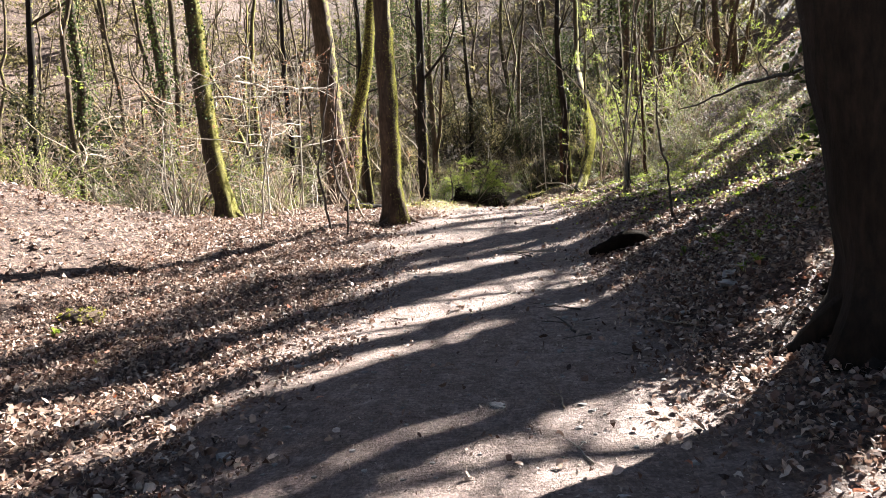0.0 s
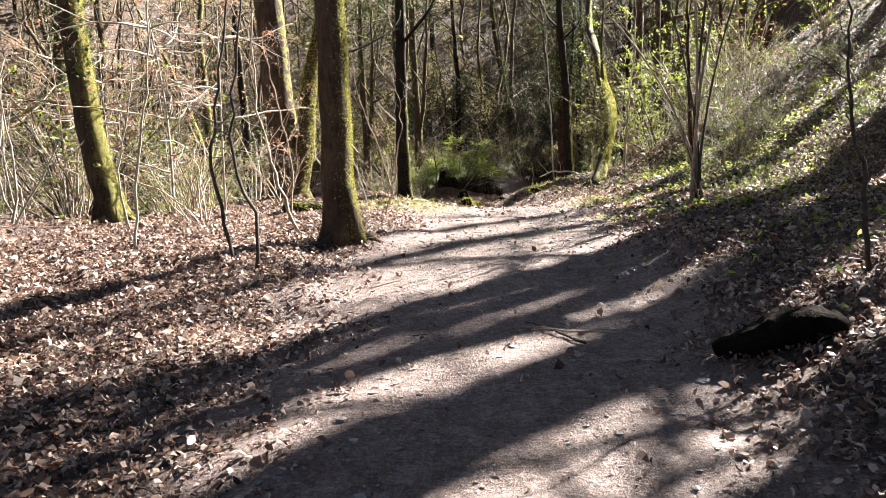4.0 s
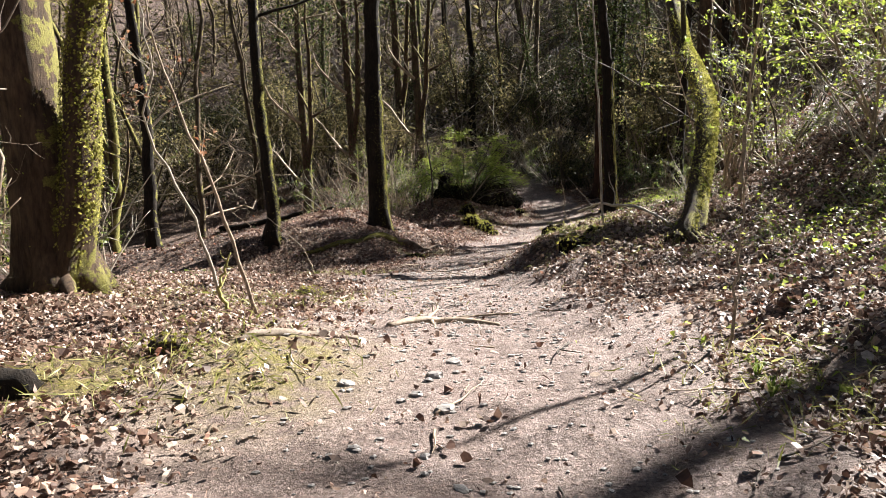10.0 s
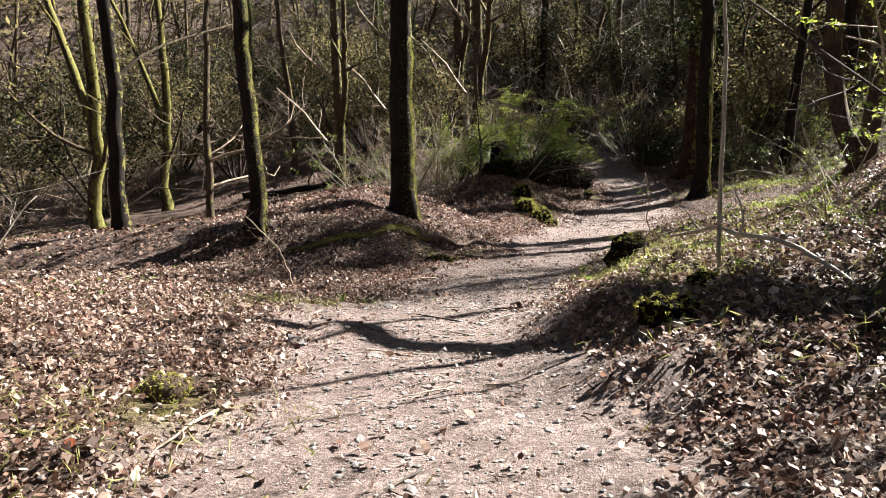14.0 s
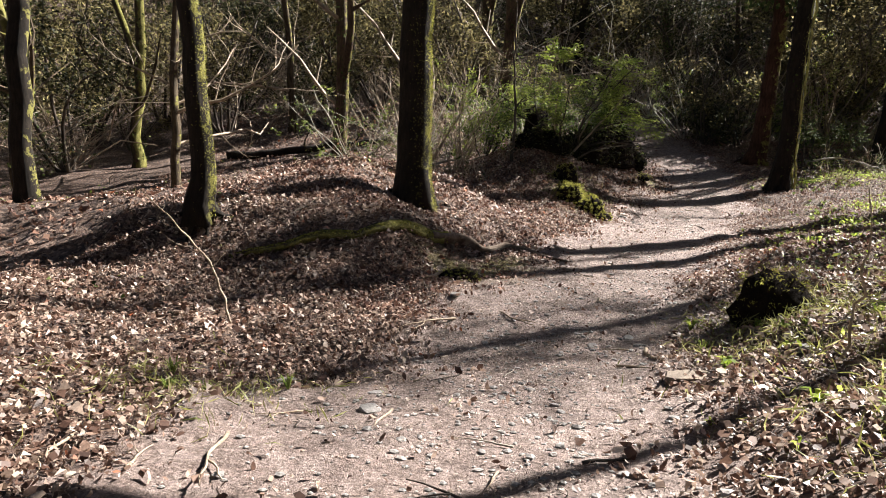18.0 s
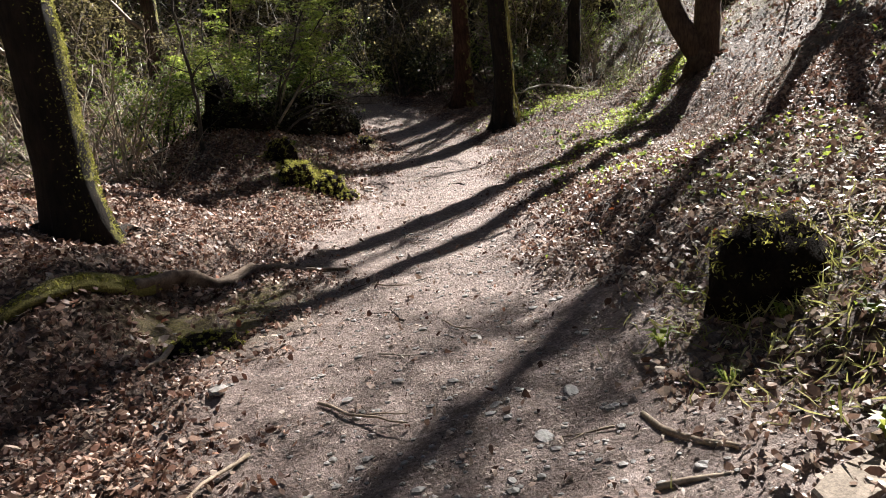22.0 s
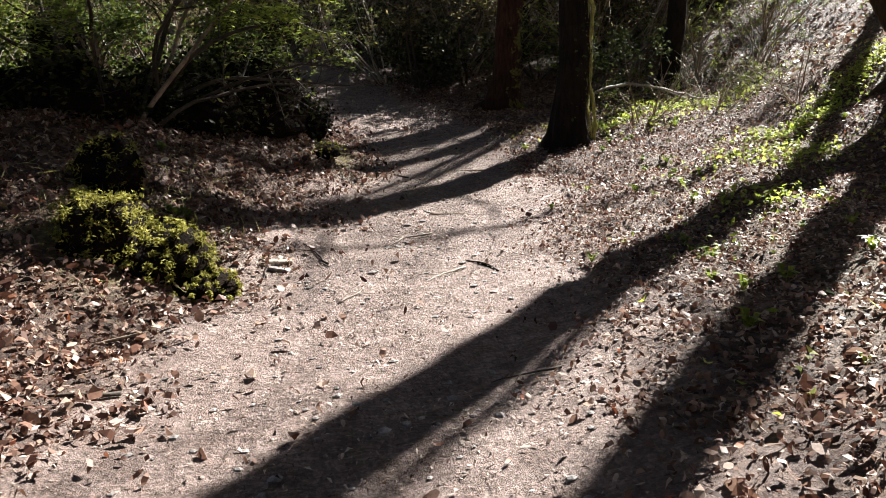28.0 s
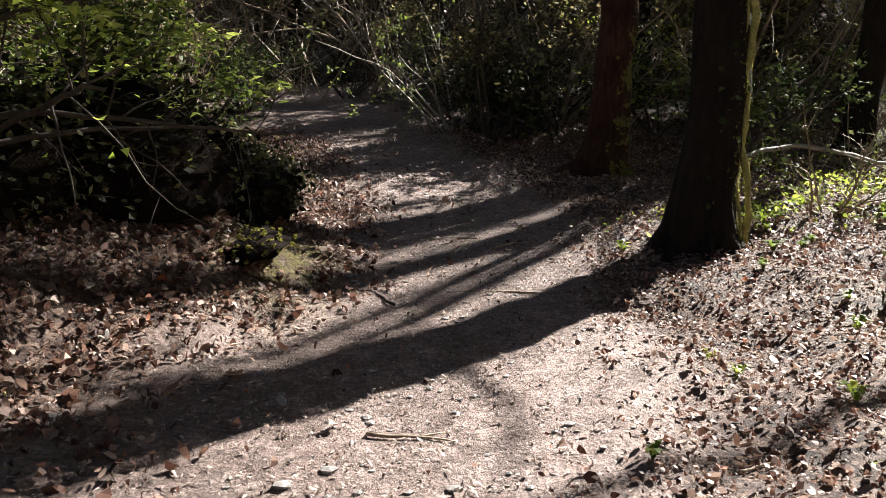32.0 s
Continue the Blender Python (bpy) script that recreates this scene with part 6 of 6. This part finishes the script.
sapling(-1.8, 13.9, [(0, 0, 0), (-0.15, 0, 0.4), (-0.3, 0, 0.9), (-0.42, 0, 1.7), (-0.4, 0, 2.6)], 0.02, "slim sapling with a mossy foot", TWIG, 133)
sapling(-2.2, 15.2, [(0, 0, 0), (0.1, 0, 0.8), (-0.05, 0, 1.6), (-0.2, 0, 2.6)], 0.015, "young beech with a few copper leaves", TWIG, 134, 6, leaves=120, leaf=BEECH)
sapling(-0.9, 15.4, [(0, 0, 0), (0.2, 0, 0.7), (0.3, 0, 1.4), (0.2, 0, 2.0)], 0.012, "thin grey sapling in dead leaves", TWIG, 135)
sapling(-3.6, 13.4, [(0, 0, 0), (0.1, 0, 0.9), (0.3, 0, 1.8), (0.4, 0, 3.0)], 0.016, "thin bleached sapling in dead leaves", TWIG_PALE, 136)
sapling(-4.3, 15.0, [(0, 0, 0), (-0.1, 0, 0.8), (0.15, 0, 1.8), (0.3, 0, 3.0)], 0.014, "thin bleached sapling in dead leaves", TWIG_PALE, 137)
sapling(2.65, 9.55, [(0, 0, 0), (-0.05, 0, 0.5), (-0.15, 0, 1.0), (-0.2, 0, 1.7)], 0.017, "dark crooked sapling on the bank", TWIG_DARK, 138)
sapling(2.4, 17.55, [(0, 0, 0), (0.02, 0, 0.4), (0.05, 0, 0.9), (0.1, 0, 1.4)], 0.011, "thin sapling with small new leaves", TWIG, 139, 6, 2, 0.4, 90, FRESH, 0.03)
sapling(2.62, 23.3, [(0, 0, 0), (-0.03, 0, 1.0), (-0.1, 0, 2.2), (-0.14, 0, 3.5), (-0.2, 0, 5)], 0.017, "tall thin bleached stem", TWIG_PALE, 140, 3, 1, 0.5, low=0.6)
sapling(-0.95, 19.2, [(0, 0, 0), (-0.15, 0, 0.6), (-0.35, 0, 1.3), (-0.6, 0, 2.0), (-0.75, 0, 3.0)], 0.016, "thin sapling leaning away from the path", TWIG, 141, 6, 2, 0.6, 40, BEECH)
sapling(-1.6, 20.25, [(0, 0, 0), (-0.14, 0, 0.58), (-0.23, 0, 0.9), (-0.57, 0, 1.65), (-0.64, 0, 1.9), (-0.53, 0, 2.2), (-0.6, 0, 3.0)], 0.017, "crooked pale sapling with a few copper leaves", TWIG_PALE, 142, 7, 2, 0.8, 70, BEECH, 0.05, 0.45)
sapling(-1.3, 19.6, [(0, 0, 0), (-0.1, 0, 0.3), (0.0, 0, 0.6)], 0.02, "broken mossy sapling stub", TWIG_GREEN, 143, 3, 1, 0.3)
sapling(4.1, 22.4, [(0, 0, 0), (0.1, 0, 1.4), (0.25, 0, 2.8), (0.3, 0, 4.0)], 0.025, "young tree with sprays of small new leaves", TWIG, 144, 9, 2, 1.1, 900, FRESH, 0.045, 0.45)
sapling(4.8, 19.7, [(0, 0, 0), (-0.05, 0, 1.2), (-0.1, 0, 2.6), (-0.1, 0, 4)], 0.05, "young tree with flaking orange bark", BARK_RED, 145, 6, 2, 1.0, 120, FRESH, 0.04)
sapling(-2.2, 27.2, [(0, 0, 0), (-0.2, 0.1, 0.5), (-0.55, 0.1, 0.9), (-0.9, 0.1, 1.2)], 0.012, "thin bent sapling in the leaves", TWIG, 146, 5, 2, 0.5)
sapling(-0.45, 36.6, [(0, 0, 0), (0.02, 0, 0.8), (-0.05, 0, 1.8), (-0.1, 0, 3.2)], 0.03, "slim dark sapling beside the shrub", TWIG_DARK, 147, 5, 2, 0.8)
sapling(2.35, 25.9, [(0, 0, 0), (0.05, 0, 0.5), (0.0, 0, 1.1)], 0.01, "thin stem on the bank edge", TWIG, 148, 4, 1, 0.3, 40, FRESH, 0.03)


def hazel(x, y):
    """A clump of straight stems from one foot."""
    rng = np.random.default_rng(150)
    root = thing("hazel_clump", (x, y, on(x, y) - 0.04), "clump of slim bare hazel stems beside the path", "bush")
    for k, (dx, dy, h, r) in enumerate(((-1.3, 0.2, 3.0, 0.017), (-0.5, 0.1, 3.4, 0.018), (-0.1, 0, 4.2, 0.021), (0.25, 0.1, 4.5, 0.024), (0.5, -0.1, 4.6, 0.022), (0.9, 0.2, 4.0, 0.017), (-0.9, -0.3, 2.4, 0.012))):
        a = k * 0.8
        line = bend([(0.09 * math.cos(a), 0.09 * math.sin(a), 0), (dx * 0.2 + 0.1 * math.cos(a), dy * 0.2, h * 0.3), (dx * 0.6, dy * 0.6, h * 0.68), (dx * 1.3, dy, h)], 14)
        s = Shape()
        tube(s, line, r * np.linspace(1.1, 0.3, 14), 7, rng, 0.1)
        offshoots(s, rng, line, r * np.linspace(0.9, 0.3, 14), 1, 4, 0.9, 4, 0.9, 0.02, 0.18, 0.4)
        part("stem", s.mesh("stem", TWIG_DARK if k % 2 else TWIG), root)


hazel(3.15, 14.35)


def green_shrub(x, y):
    """The arching shrub on the bank, its new leaves in flat sprays."""
    rng = np.random.default_rng(160)
    root = thing("green_shrub", (x, y, on(x, y) - 0.05), "arching shrub with flat sprays of new leaves, the outer ones brightened", "shrub")
    spray = []
    for k in range(15):
        a = k * 2.4
        out = rng.uniform(0.6, 1.4)
        p, rr = branch(rng, (rng.normal(0, 0.2), rng.normal(0, 0.2), 0), (math.cos(a) * out + 0.35, math.sin(a) * out - 0.1, 1.25), rng.uniform(1.8, 3.1), 0.024 * rng.uniform(0.7, 1.3), 12, 0.13, -0.05)
        s, tips = Shape(), []
        tube(s, p, rr, 6)
        offshoots(s, rng, p, rr, 2, 7, 0.9, 4, 1.0, -0.02, 0.14, 0.3, tips)
        part("stem", s.mesh("stem", TWIG if k % 3 == 0 else TWIG_DARK), root)
        spray += tips
    pts = np.concatenate([t[1:] for t in spray])
    c = pts[rng.integers(0, len(pts), 22000)] + rng.normal(0, 1, (22000, 3)) * np.array([0.06, 0.06, 0.012])
    c = c[c[:, 2] > 0.68 + 0.2 * rng.normal(size=len(c))]
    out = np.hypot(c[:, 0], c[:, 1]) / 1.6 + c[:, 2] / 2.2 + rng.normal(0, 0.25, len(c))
    # sunlit green for high and outer leaves, shaded green for the rest
    for rim, material, words in ((out > 0.92, LIME, "outer leaves coloured bright as if sunlit"), (out <= 0.92, BOWER, "inner leaves coloured dark as if shaded")):
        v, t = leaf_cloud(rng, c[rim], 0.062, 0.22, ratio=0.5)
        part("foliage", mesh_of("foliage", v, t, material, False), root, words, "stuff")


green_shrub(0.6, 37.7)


def vine(x, y):
    """A mossy stem that climbs the edge of the tree at the bend."""
    rng = np.random.default_rng(170)
    root = thing("climbing_vine", (x, y, on(x, y)), "mossy yellow-green vine climbing the dark trunk", "vine")
    for dx, r in ((0.0, 0.022), (-0.07, 0.014)):
        line = bend([(dx + 0.1, 0, 0), (dx + 0.02, 0, 0.6), (dx - 0.03, 0, 1.2), (dx - 0.02, 0, 2.0), (dx - 0.07, 0, 3.0), (dx - 0.06, 0, 5.0)], 40)
        line[:, :2] += rng.normal(0, 0.012, (40, 2))
        s = Shape()
        tube(s, line, r * rng.uniform(0.7, 1.4, 40), 7, rng, 0.3)
        part("stem", s.mesh("stem", TWIG_GREEN), root)


vine(5.76, 39.34)
